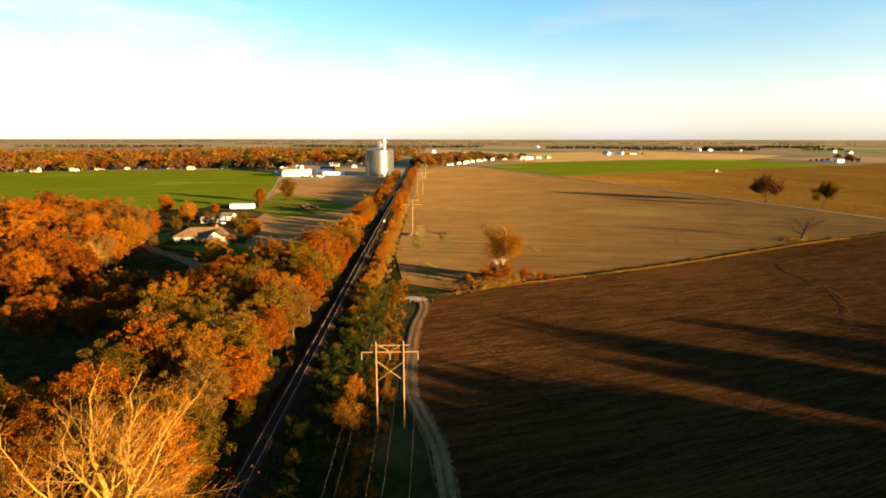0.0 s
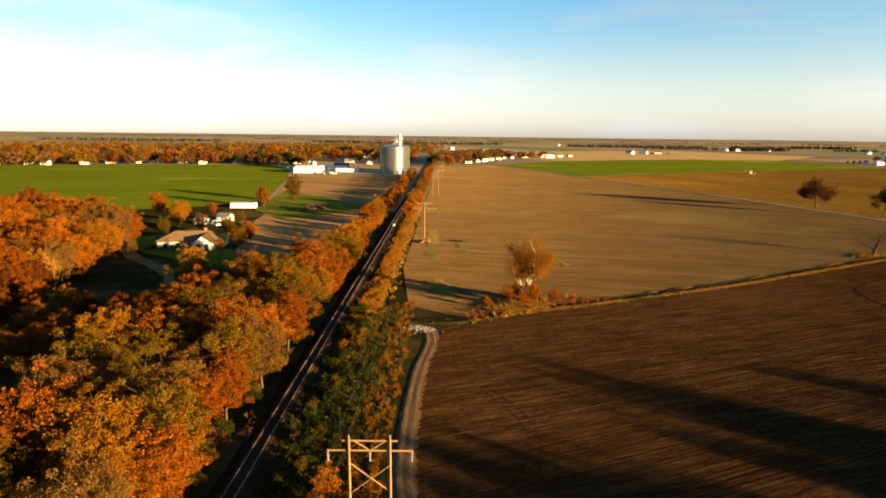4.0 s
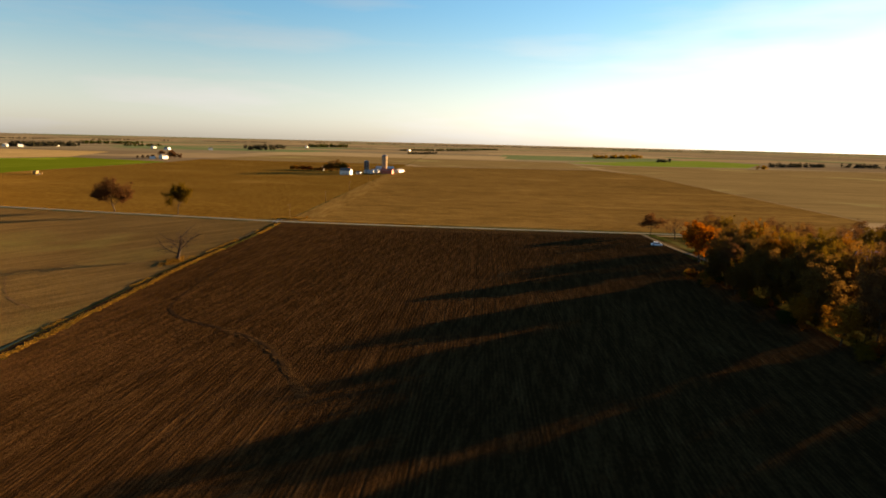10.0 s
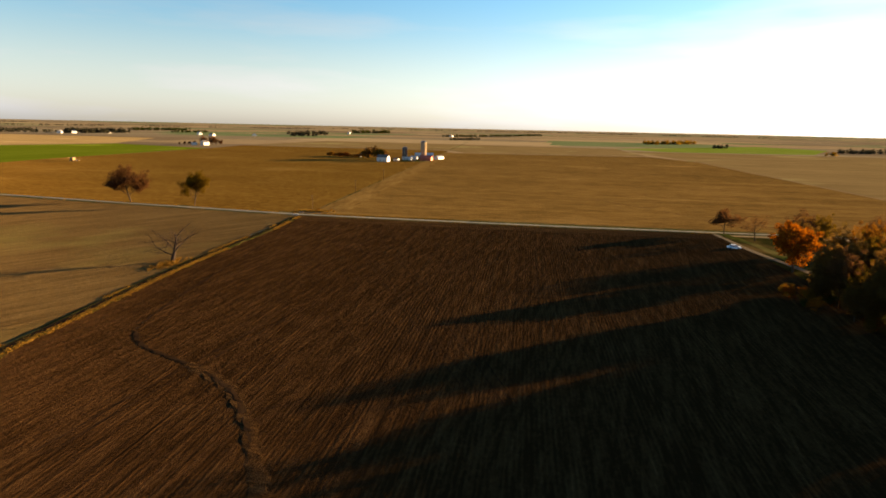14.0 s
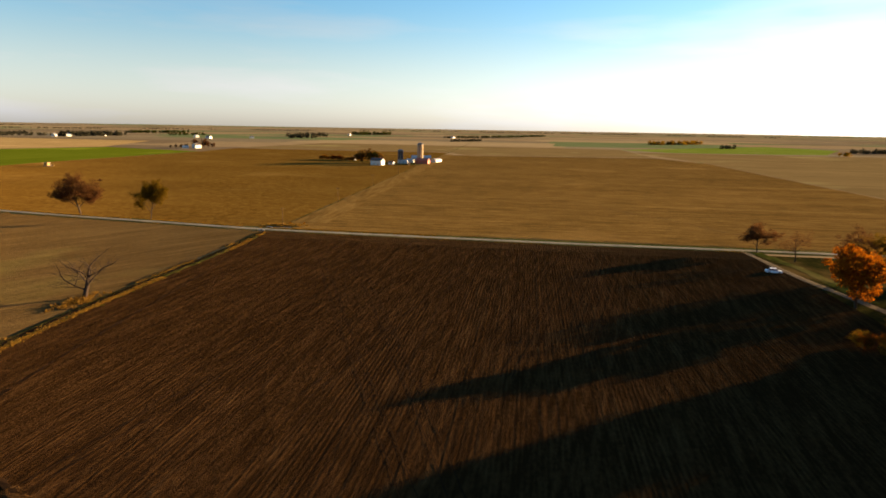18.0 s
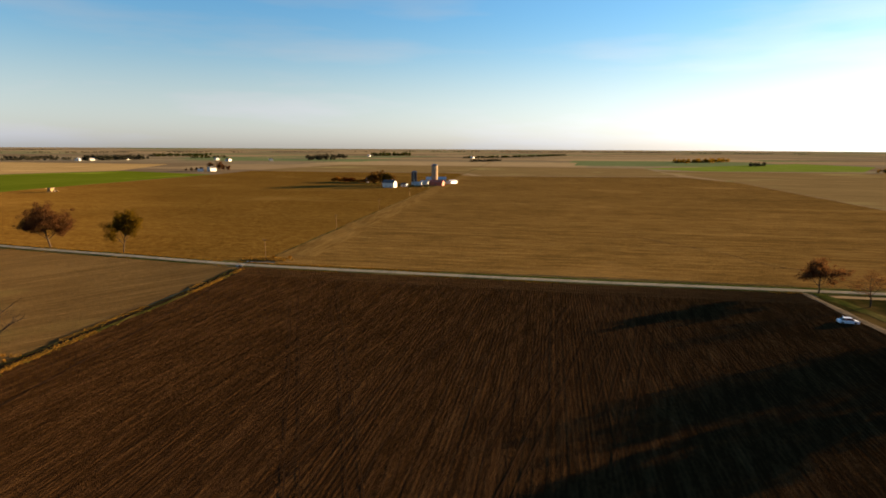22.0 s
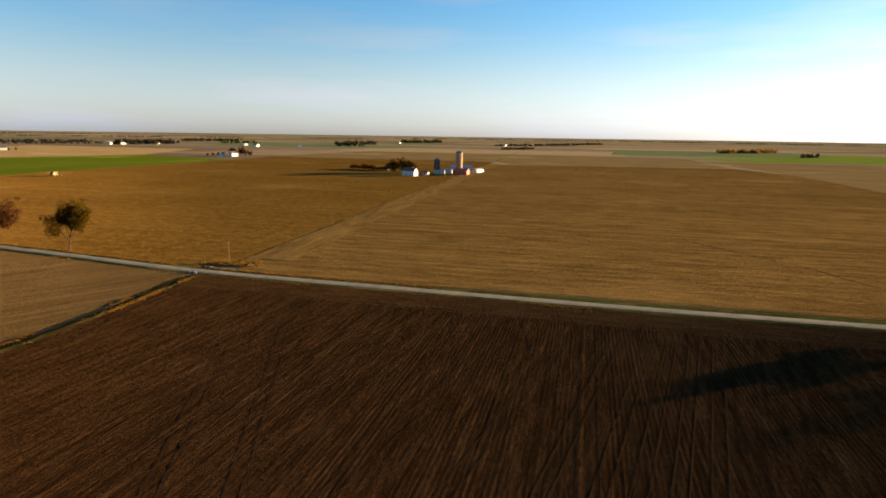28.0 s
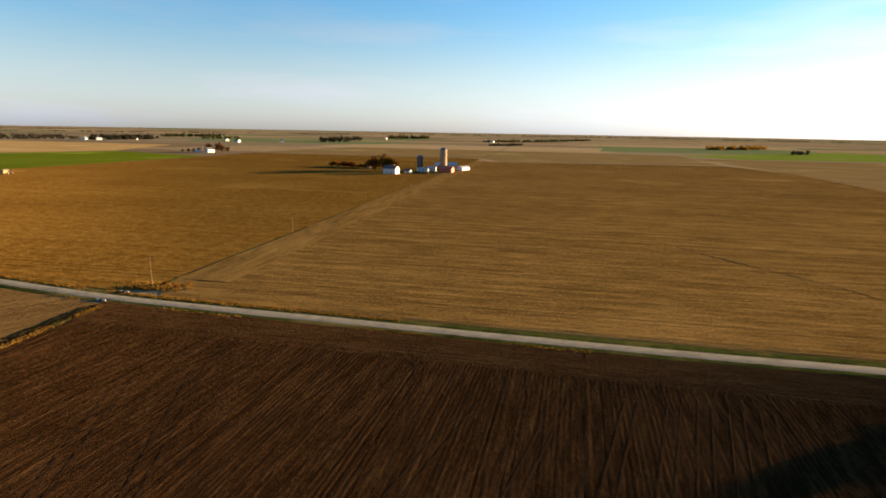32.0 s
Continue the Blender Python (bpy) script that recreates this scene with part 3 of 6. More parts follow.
land(strip("gravel_road", ROAD, ((-1.65, 0.2), (-0.9, 0.27), (0, 0.29), (0.9, 0.27), (1.65, 0.2)), M_GRAVEL, 6, 0.12, 4), "narrow pale gravel country road", "road")
DRIVE = [(112.5, 233), (112.2, 220), (111.2, 195), (112.5, 172), (113, 160), (116, 148), (140, 138)]
land(strip("driveway", DRIVE, ((-1.2, 0.12), (0, 0.18), (1.2, 0.12)), M_DRIVE, 5, 0.25, 5), "pale gravel driveway beside the trees", "driveway")
# yard ground, darkened in colour for the shade of the belt
land(field("yard_grass", [(110, 226), (106, 180), (97, 132), (87, 80), (90, 30), (94, -60), (96, -128), (150, -150), (215, 0), (270, 130), (285, 205), (200, 216)], 30, 8, 0.06, M_SHADEGRASS, 0.03, 12), "grass yard under the trees", "grass")

land(strip("road_headland", ROAD[6:10], ((3.2, 0.14), (6, 0.15), (10, 0.16), (14.5, 0.15), (16, 0.1)), M_TURN, 4, 0.25, 44), "smooth dark turning strip along the road edge of the field", "headland")
land(field("grass_wedge", [(-300, -12), (-393, 28), (-352, 42), (-288, 45), (-266, 18), (-262, -8)], 62, 4, 0.04, M_MOWN, 0.16, 8), "green grass round the brush heap", "grass")

# lighter strip over the dark yard grass, painted as a patch of sunlight
land(strip("yard_sun_strip", [(116.5, 229), (118.5, 208), (117, 188), (115, 170)], ((-1.7, 0.1), (0, 0.14), (2.0, 0.1)), M_VERGE, 4, 0.4, 46), "lighter green grass strip beside the driveway, sunlight put into its colour", "grass")

for i, (pts, w) in enumerate((([(-200, 42), (-184, 34), (-166, 23), (-150, 14)], 2.2), ([(-176, 42), (-158, 32), (-146, 27)], 1.8), ([(-150, 60), (-136, 54), (-122, 50)], 1.0), ([(-128, 4), (-116, 0), (-106, -6)], 1.6))):
    land(strip("green_drift", pts, ((-w, 0.11), (-w * 0.4, 0.16), (w * 0.5, 0.16), (w, 0.11)), M_DRIFT, 1.5, w * 0.6, 90 + i), "patch of green regrowth in the stubble", "grass")

# dirt headland track, ditch, gullies
TRACK = [(-90, -19), (-83, -22.5), (-74, -29.5), (-65, -35.5), (-56, -41), (-45, -47), (-37, -49.5), (-28, -52), (-18, -56.5), (0, -66), (60, -101), (110, -130)]
land(strip("track_shoulder", TRACK, ((-1.7, 0.1), (-0.8, 0.165), (0.8, 0.165), (1.5, 0.08)), M_TURNED, 1.6, 0.14, 71), "loose brown soil beside the track", "track")
for o in (-0.62, 0.62):
    land(strip("headland_track", TRACK, ((o - 0.36, 0.17), (o, 0.19), (o + 0.36, 0.17)), M_TRACK, 1.3, 0.08, 72), "pale bare wheel rut along the field edge", "track")
DITCH = [(-99.4, -22), (-94.4, -16), (-91.9, -8), (-91.4, 6), (-87.9, 31), (-85.4, 53), (-82.9, 78), (-81.4, 108), (-79.4, 150), (-75.9, 184), (-71.9, 215), (-69.9, 250)]
land(strip("ditch_bank", DITCH, ((-1.9, 0.14), (-1.1, 0.36), (-0.45, 0.3), (0.4, 0.3), (1.0, 0.36), (1.7, 0.14)), M_SHADEGRASS, 3, 0.3, 8), "grassy banks of the field ditch", "bank")
land(strip("ditch_bed", DITCH, ((-0.75, 0.345), (0, 0.33), (0.6, 0.345)), M_DITCH, 3, 0.12, 9), "dark bed of the narrow ditch", "ditch")
DITCH_RAIL = [(-100, -20), (-92, -28), (-84, -34), (-70, -42), (-56, -50), (-40, -60), (0, -83)]
land(strip("rail_ditch", DITCH_RAIL, ((-0.8, 0.12), (0, 0.1), (0.8, 0.12)), M_DITCH, 3, 0.2, 19), "dark drain between railway brush and field", "ditch")
land(strip("rail_ditch_grass", [(-90, -25), (-80, -31), (-66, -40), (-52, -48), (-36, -57), (-10, -72)], ((-0.9, 0.07), (0, 0.16), (0.9, 0.07)), M_SHADEGRASS, 3, 0.4, 20), "strip of green grass beside the track", "grass")
GULLY = [(-68, 246), (-66, 205), (-65.5, 165), (-65.5, 125), (-63.5, 103), (-57.5, 95), (-46, 88), (-37, 81), (-31.5, 73.5), (-26, 63), (-21, 52)]
# the gully isn't cut in; its dark colour gives the shade of a hollow
land(strip("gully_head", GULLY[:6], ((-0.16, 0.17), (0.16, 0.17)), M_TRACKD, 1.2, 0.18, 15), "thin start of the washed-out gully, its shade a dark strip", "gully")
land(strip("field_gully", GULLY[4:10], ((-0.42, 0.17), (0, 0.185), (0.42, 0.17)), M_TRACKD, 1.0, 0.36, 10), "washed-out gully winding through the field, its shade a dark strip", "gully")
land(strip("gully_wash", GULLY[6:], ((-1.1, 0.13), (-0.6, 0.165), (0.6, 0.165), (1.1, 0.13)), M_TURN, 1.5, 0.5, 17), "rough dark soil washed out along the gully", "gully")
land(strip("old_gully", [(-86, 156), (-104, 152), (-118, 149), (-124, 145), (-124, 136), (-117, 124), (-108, 112), (-97, 103)], ((-0.2, 0.15), (0.2, 0.15)), M_TURNED, 2, 0.25, 11), "shallow dark gully curving through the stubble", "gully")
land(strip("field_track", [(-65.5, 270), (-43.5, 525), (-24, 745), (25, 1280), (110, 2300)], ((-0.7, 0.13), (0, 0.2), (0.6, 0.13)), M_VERGE, 8, 0.35, 12), "thin grass strip between two fields", "verge")
land(strip("stubble_gully", [(150, 250), (136, 262), (125, 268), (116, 295), (99, 324), (88, 345)], ((-0.22, 0.2), (0, 0.24), (0.22, 0.2)), M_TURNED, 5, 0.3, 13), "faint drainage line across the stubble", "gully")



def wheel_pair(pts, gap, seed, mat=None, width=0.09, z=0.18):
    """Two parallel wheel marks pressed into the soil."""
    for o in (-gap / 2, gap / 2):
        land(strip("wheel_mark", pts, ((o - width, z), (o + width, z)), mat or M_TRACKD, 2, 0.06, seed), "faint dark wheel mark across the ploughed soil", "wheel mark")


wheel_pair([(-29, 221), (-16, 176), (-4, 132), (10, 76)], 2.0, 1)
wheel_pair([(-39, 216), (-25, 172), (-12, 130), (4, 80)], 2.0, 2)
for i, x in enumerate((13, 26, 36.5, 43, 47.5, 52, 56.5)):
    y = 112 + 9 * (i * 5 % 7)
    wheel_pair([(x - 0.344 * (200 - y), y), (x - 0.344 * 40, 160), (x, 200), (x + 0.344 * 18, 218)], 1.9, 3 + i)
wheel_pair([(-52, 60), (-46, 82), (-34, 120)], 2.0, 6)
for i, (x, y) in enumerate(((-32, 234), (-10, 234), (5, 231), (19, 230), (31, 229), (43, 227), (60, 225))):
    wheel_pair([(x - 3.5, y - 11), (x - 3, y - 4), (x, y), (x + 3.2, y - 3), (x + 3.8, y - 10)], 1.6, 10 + i, M_TRACKD, 0.09, 0.185)
wheel_pair([(-62, -24), (-50, -25), (-42, -29), (-37, -36), (-36, -44)], 1.6, 20, M_TRACKD, 0.06, 0.155)
# ---------------------------------------------------------------- railway
RAIL_A, RAIL_B = Vector((60, -131, 0)), Vector((-1010, 494, 0))
RDIR = (RAIL_B - RAIL_A).normalized()
RSIDE = Vector((RDIR.y, -RDIR.x, 0))
RANG = math.degrees(math.atan2(RDIR.y, RDIR.x))
RLEN = (RAIL_B - RAIL_A).length


def on_rail(s, off=0.0, z=0.0):
    p = RAIL_A + RDIR * s + RSIDE * off
    return Vector((p.x, p.y, z))


def build_railway():
    line = [RAIL_A + RDIR * s for s in np.linspace(0, RLEN, 40)]
    bed = strip("railway", line, ((-3.0, 0.06), (-1.8, 0.6), (-1.3, 0.66), (1.3, 0.66), (1.8, 0.6), (3.0, 0.06)), M_BALLAST, 4, 0.2, 14)
    tagged(bed, "single railway track on dark ballast with timber sleepers", "railway", kind="structure")
    for off in (-0.72, 0.72):
        bm = bmesh.new()
        box(bm, 0, off - 0.036, 0.84, RLEN, off + 0.036, 0.90)
        box(bm, 0, off - 0.012, 0.76, RLEN, off + 0.012, 0.84)
        box(bm, 0, off - 0.07, 0.74, RLEN, off + 0.07, 0.765)
        ob = part("rail", bm, M_RAIL, bed, "worn steel rail")
        ob.matrix_world = Matrix.Translation(RAIL_A) @ pose(0, 0, 0, 0, 0, RANG)
    bm = box(bmesh.new(), -0.12, -1.3, 0.58, 0.12, 1.3, 0.75, 0.015)
    first = part("sleeper", bm, M_TIE, bed)
    rng = random.Random(4)
    k, start = 0.58, 72.0
    for i in range(300):
        ob = first if i == 0 else new("sleeper", first.data)
        ob.parent = bed
        p = on_rail(start + i * k)
        ob.matrix_world = pose(p.x, p.y, rng.uniform(-0.015, 0.01), 0, 0, RANG + rng.uniform(-1, 1))
    verts, faces = [], []
    s = start + 300 * k
    while s < RLEN - 300:
        c = on_rail(s)
        b0 = len(verts)
        for z in (0.58, 0.75):
            for du, dv in ((-0.12, -1.3), (0.12, -1.3), (0.12, 1.3), (-0.12, 1.3)):
                q = c + RDIR * du + RSIDE * dv
                verts.append((q.x, q.y, z))
        faces += [(b0 + 4, b0 + 5, b0 + 6, b0 + 7), (b0, b0 + 1, b0 + 5, b0 + 4), (b0 + 1, b0 + 2, b0 + 6, b0 + 5), (b0 + 2, b0 + 3, b0 + 7, b0 + 6), (b0 + 3, b0, b0 + 4, b0 + 7)]
        s += k
    tagged(piece("sleepers_far", verts, faces, M_TIE, bed), kind="stuff")


build_railway()


# ---------------------------------------------------------------- trees
def tube(verts, faces, pts, radii, sides):
    b0 = len(verts)
    for i, (p, r) in enumerate(zip(pts, radii)):
        d = (pts[min(i + 1, len(pts) - 1)] - pts[max(i - 1, 0)]).normalized()
        a = d.cross(Vector((0.31, 0.87, 0.38))).normalized()
        b = d.cross(a)
        for j in range(sides):
            t = 2 * math.pi * j / sides
            verts.append(p + (a * math.cos(t) + b * math.sin(t)) * r)
        if i:
            for j in range(sides):
                q, w = b0 + (i - 1) * sides, (j + 1) % sides
                faces.append((q + j, q + w, q + sides + w, q + sides + j))


def grow(rng, height, levels, spread, kids, r0, lean=0.0, up=0.25, fork=0.3):
    """Trunk and limbs as tubes; also gives the ends of the limbs."""
    verts, faces, ends = [], [], []

    def limb(p, d, length, r, level):
        n = 5 if level == 0 else 3
        pts, radii, q = [p], [r], p
        for i in range(n):
            d = (d + Vector((rng.uniform(-1, 1), rng.uniform(-1, 1), rng.uniform(-0.5, 1) * up * 2)) * (0.10 if level == 0 else 0.22)).normalized()
            q = q + d * (length / n)
            pts.append(q)
            radii.append(r * (1 - 0.55 * (i + 1) / n if level < levels - 1 else 1 - 0.85 * (i + 1) / n))
        tube(verts, faces, pts, radii, (7, 5, 4, 3, 3)[min(level, 4)])
        if level == levels - 1:
            ends.append(q)
            return
        count = kids[level]
        for c in range(count):
            t = fork + (1 - fork) * (c + rng.random()) / count
            if c == count - 1:
                t = 1.0
            i = min(int(t * n), n - 1)
            at = pts[i].lerp(pts[i + 1], t * n - i)
            turn = 2 * math.pi * (c * 0.382 + rng.random() * 0.25)
            side = Vector((math.cos(turn), math.sin(turn), 0))
            side = (side - d * side.dot(d)).normalized()
            s = spread * rng.uniform(0.7, 1.25) * (0.45 if c == count - 1 else 1)
            nd = (d * math.cos(s) + side * math.sin(s) + Vector((0, 0, up * 0.4))).normalized()
            rad = radii[i] * (0.75 if c == count - 1 else rng.uniform(0.42, 0.6))
            limb(at, nd, length * rng.uniform(0.5, 0.75) * (1.1 - 0.3 * t if level == 0 else 1), rad, level + 1)
        if level:
            ends.append(q)

    limb(Vector((0, 0, -0.1)), Vector((lean, lean * 0.5, 1)).normalized(), height * 0.6, r0, 0)
    return verts, faces, ends


def leaves(rng, centres, radius, count, size, squash=0.8):
    """Leaf sprays round the given centres: many small bent quads."""
    g = np.random.RandomState(rng.randrange(10**6))
    k = len(centres)
    c = np.array([tuple(p) for p in centres])[np.repeat(np.arange(k), count)]
    n = len(c)
    d = g.normal(size=(n, 3))
    d /= np.linalg.norm(d, axis=1, keepdims=True)
    rad = np.repeat(g.uniform(0.65, 1.3, k), count)[:, None] * radius * g.uniform(0.12, 1.0, (n, 1)) ** 0.45
    p = c + d * rad * np.array([1, 1, squash])
    nor = d + 0.9 * g.normal(size=(n, 3))
    nor /= np.linalg.norm(nor, axis=1, keepdims=True)
    a = np.cross(nor, g.normal(size=(n, 3)))
    a /= np.linalg.norm(a, axis=1, keepdims=True)
    b = np.cross(nor, a)
    s = size * g.uniform(0.55, 1.35, (n, 1))
    quad = np.stack([p - a * s, p - b * s * 0.55 + nor * s * 0.15, p + a * s, p + b * s * 0.55 + nor * s * 0.15], 1).reshape(-1, 3)
    quad[:, 2] = np.maximum(quad[:, 2], 0.05)
    return quad, np.arange(4 * n).reshape(-1, 4)


def tree_thing(name, label, seed, height, leaf, dense, bark=None, bare=False, spread=0.75, r0=None, size=0.30, clump=1.3, category="tree", sides=(7, 4), up=0.25, wide=1.0, shell=0, low=0.2, twigs=0):
    """A tree: trunk with limbs, and a crown of leaf sprays at the limb ends and, for full crowns, over a lumpy shell."""
    rng = random.Random(seed)
    ob = new(name)
    ob.empty_display_size = 0.5
    tagged(ob, label, category)
    levels = (5 if twigs else 4) if bare else 3
    kids = (sides[0], sides[1], 4, twigs) if bare else sides
    v, f, ends = grow(rng, height, levels, spread, kids, r0 or height * 0.018, rng.uniform(-0.08, 0.08), up)
    top = max(p.z for p in v)
    k = (height - (0 if bare else clump * 0.5)) / top
    v = [Vector((p.x * k * wide, p.y * k * wide, p.z * k)) for p in v]
    ends = [Vector((p.x * k * wide, p.y * k * wide, p.z * k)) for p in ends]
    piece("trunk", v, f, bark or BARK, ob, smooth=True)
    if dense:
        cs = [e for e in ends if e.z > height * low]
        mid, half = height * (0.5 + low / 2), height * (0.5 - low / 2) - clump * 0.6
        for i in range(shell):
            w = 1 - 2 * (i + 0.5) / shell
            a = i * 2.39996 + rng.uniform(-0.3, 0.3)
            q = math.sqrt(1 - w * w) * (1.0 if w > -0.2 else 0.85)
            r = rng.uniform(0.5, 1.08) * (0.9 + 0.22 * noise.noise(Vector((math.cos(a), math.sin(a), w * 1.5)) * 1.7 + Vector((seed, 0, 0))))
            cs.append(Vector((math.cos(a) * q * r * height * 0.34 * wide, math.sin(a) * q * r * height * 0.34 * wide, mid + w * half * r)))
        lv, lf = leaves(rng, cs, clump, max(3, int(dense / max(1, len(cs)))), size)
        piece("crown", lv, lf, LEAF[leaf], ob)
    return ob


MAKE = {}
KINDS = (
    ("orange", "orange_maple", "orange autumn maple with a full rounded crown", "orange", 22000),
    ("rust", "rust_oak", "rust-red autumn oak with a dense crown", "rust", 21000),
    ("olive", "olive_ash", "yellow-green ash tree turning in autumn", "olive", 22000),
    ("gold", "golden_elm", "golden autumn elm with a loose crown", "gold", 20000),
    ("tawny", "tawny_oak", "tawny autumn oak with a ragged crown", "tawny", 18000),
    ("brown", "brown_oak", "brown half-bare autumn oak", "brown", 13000),
)


def maker(*args, **kw):
    return lambda: tree_thing(*args, **kw)


for i, (key, name, label, leaf, dense) in enumerate(KINDS):
    for j in range(2):
        MAKE[key, j] = maker(name, label, 10 + i * 7 + j, 14.0, leaf, dense, spread=0.8 + 0.1 * j, wide=0.95 + 0.1 * j, clump=0.85, size=0.135, shell=150, low=0.1)
        MAKE["slim_" + key, j] = maker("young_" + name, "young " + label, 60 + i * 7 + j, 14.0, leaf, dense // 5, spread=0.75, wide=0.9, clump=1.1, size=0.28, shell=48, low=0.06, sides=(5, 3))
for j in range(3):
    MAKE["thin", j] = maker("thin_tree", "brown thin-leaved rounded tree", 96 + j, 12.0, "brown", 8000, bare=True, sides=(7, 5), r0=0.22, clump=1.0, size=0.2)
    MAKE["bare", j] = maker("bare_tree", "bare grey tree with fine leafless branches", 90 + j, 12.0, "brown", 1600, bare=True, sides=(7, 5), r0=0.22, clump=0.8, size=0.16)
for i, leaf in enumerate(("orange", "rust", "olive", "gold", "brown", "green", "tawny")):
    for j in range(2):
        MAKE["far_" + leaf, j] = maker("distant_" + leaf + "_tree", f"distant {'dark evergreen' if leaf == 'green' else leaf + ' autumn'} tree among the town houses", 130 + i + 20 * j, 14.0, leaf, 420, size=0.95, clump=2.2, sides=(5, 3), shell=16, low=0.05)
for i, (leaf, say) in enumerate((("orange", "rusty orange"), ("olive", "yellow-green"), ("gold", "golden leafy"), ("green", "dark green leafy"))):
    MAKE["bush_" + leaf, 0] = maker(leaf + "_bush", f"low {say} bush in rough grass", 150 + i, 3.2, leaf, 2800, size=0.08, clump=0.5, sides=(6, 3), category="bush", r0=0.05, shell=14, low=0.02, wide=1.3)
PROTO = {}


def plant(key, x, y, height, rz, base=14.0, slim=1.0, label="", group=""):
    """Sets a tree of a kind at a place, at its own height."""
    k = height / base
    m = Matrix.LocRotScale((x, y, gz(x, y)), Euler((0, 0, radians(rz))), (k * slim, k * slim, k))
    if key in PROTO:
        ob = copy_thing(PROTO[key], m @ Matrix.Diagonal((*(1 / c for c in PROTO[key].scale), 1)))
    else:
        ob = PROTO[key] = MAKE[key]()
        ob.matrix_basis = m
    return tagged(ob, label, group=group)


def inside(x, y, poly):
    hit = False
    for (ax, ay), (bx, by) in zip(poly, poly[1:] + poly[:1]):
        if (ay > y) != (by > y) and x < (bx - ax) * (y - ay) / (by - ay) + ax:
            hit = not hit
    return hit


def wood(poly, gap, kinds, heights, seed, group, holes=(), slim=(0.85, 1.2), thin=1.0):
    """Trees scattered in a polygon, no two closer than the gap."""
    rng = random.Random(seed)
    x0, x1 = min(p[0] for p in poly), max(p[0] for p in poly)
    y0, y1 = min(p[1] for p in poly), max(p[1] for p in poly)
    put = []
    for _ in range(4000):
        x, y = rng.uniform(x0, x1), rng.uniform(y0, y1)
        if not inside(x, y, poly) or any(inside(x, y, h) for h in holes) or noise.noise(Vector((x, y, seed)) * 0.045) > thin:
            continue
        if any((x - a) ** 2 + (y - b) ** 2 < gap * gap for a, b in put):
            continue
        put.append((x, y))
        key = rng.choice(kinds)
        plant((key, rng.randrange(3 if key == "bare" else 2)), x, y, rng.uniform(*heights), rng.uniform(0, 360), 12.0 if key == "bare" else 14.0, rng.uniform(*slim), group=group)
    return put


def rail_xy(s, off):
    p = on_rail(s, off)
    return p.x, p.y


def shrubs(spots, kinds, heights, seed, group):
    rng = random.Random(seed)
    for x, y in spots:
        plant(("bush_" + rng.choice(kinds), 0), x, y, rng.uniform(*heights), rng.uniform(0, 360), 3.2, rng.uniform(0.8, 1.3), group=group)


def along_rail(s0, s1, o0, o1, count, seed):
    rng = random.Random(seed)
    return [rail_xy(rng.uniform(s0, s1), rng.uniform(o0, o1)) for _ in range(count)]


def thicket(name, label, spots, leaf, heights, seed, count=60, size=0.12, category="brush"):
    """Brush that nobody could count: leafy clumps of uneven height, one object."""
    rng = random.Random(seed)
    cs, radius = [], sum(heights) * 0.2
    for x, y in spots:
        h = rng.uniform(*heights)
        for k in (0.25, 0.55, 0.8):
            cs.append(Vector((x + rng.uniform(-0.3, 0.3) * h, y + rng.uniform(-0.3, 0.3) * h, gz(x, y) + h * k)))
    v, f = leaves(rng, cs, radius, count // 3, size)
    return tagged(piece(name, v, f, LEAF[leaf]), label, category, kind="stuff")


# rows along the railway: offsets are to the right of the way to the bins
NEAR_GAP = [(-36, -104), (-38, -92), (-32, -86), (-18, -86), (-12, -96), (-20, -112)]
HOLLOW = [(-118, -68), (-134, -56), (-152, -84), (-142, -112), (-126, -110)]
GLADE = [(-60, -86), (-84, -82), (-104, -80), (-112, -92), (-114, -112), (-56, -112)]
WOODS = "woods along the railway"
wood([rail_xy(60, -5), rail_xy(190, -5), rail_xy(255, -4.6), rail_xy(255, -13), rail_xy(215, -15), rail_xy(185, -25), rail_xy(150, -34), rail_xy(130, -38), rail_xy(60, -36)], 5.0, ["orange", "olive", "gold", "olive", "orange", "tawny", "gold", "orange"], (9.5, 15), 21, WOODS, [NEAR_GAP, HOLLOW, GLADE])
wood([rail_xy(250, -5), rail_xy(640, -5), rail_xy(640, -11), rail_xy(250, -13)], 3.3, ["slim_orange", "slim_gold", "slim_orange", "slim_gold"], (6, 10), 22, WOODS, thin=0.6)
wood([rail_xy(335, 4.0), rail_xy(700, 4.0), rail_xy(700, 9.5), rail_xy(345, 9)], 4.0, ["slim_orange", "slim_tawny", "slim_orange", "slim_gold"], (6.5, 11), 23, WOODS)
shrubs(along_rail(70, 250, -6.5, -4.6, 55, 5), ["green", "green", "olive", "orange"], (1.5, 3.4), 6, "bushes along the railway")
shrubs(along_rail(75, 200, 3.4, 8.0, 110, 7), ["green", "green", "green", "olive", "green"], (0.9, 2.8), 8, "bushes along the railway")
thicket("railway_brush", "dark green brush between the railway and the field", along_rail(76, 180, 4.5, 12, 420, 61), "green", (0.7, 2.2), 61, 150, 0.11)
thicket("railway_brush", "olive brush between the railway and the field", along_rail(76, 200, 8, 14, 190, 62), "olive", (0.6, 1.7), 62, 130, 0.1)
thicket("railway_brush", "golden dry brush between the railway and the field", along_rail(76, 205, 12.5, 17, 300, 63), "gold", (0.6, 1.7), 63, 130, 0.1)
thicket("railway_brush", "rusty orange brush on the railway bank", along_rail(172, 350, 4.2, 8.2, 230, 64), "orange", (0.7, 2.4), 64, 110, 0.12)
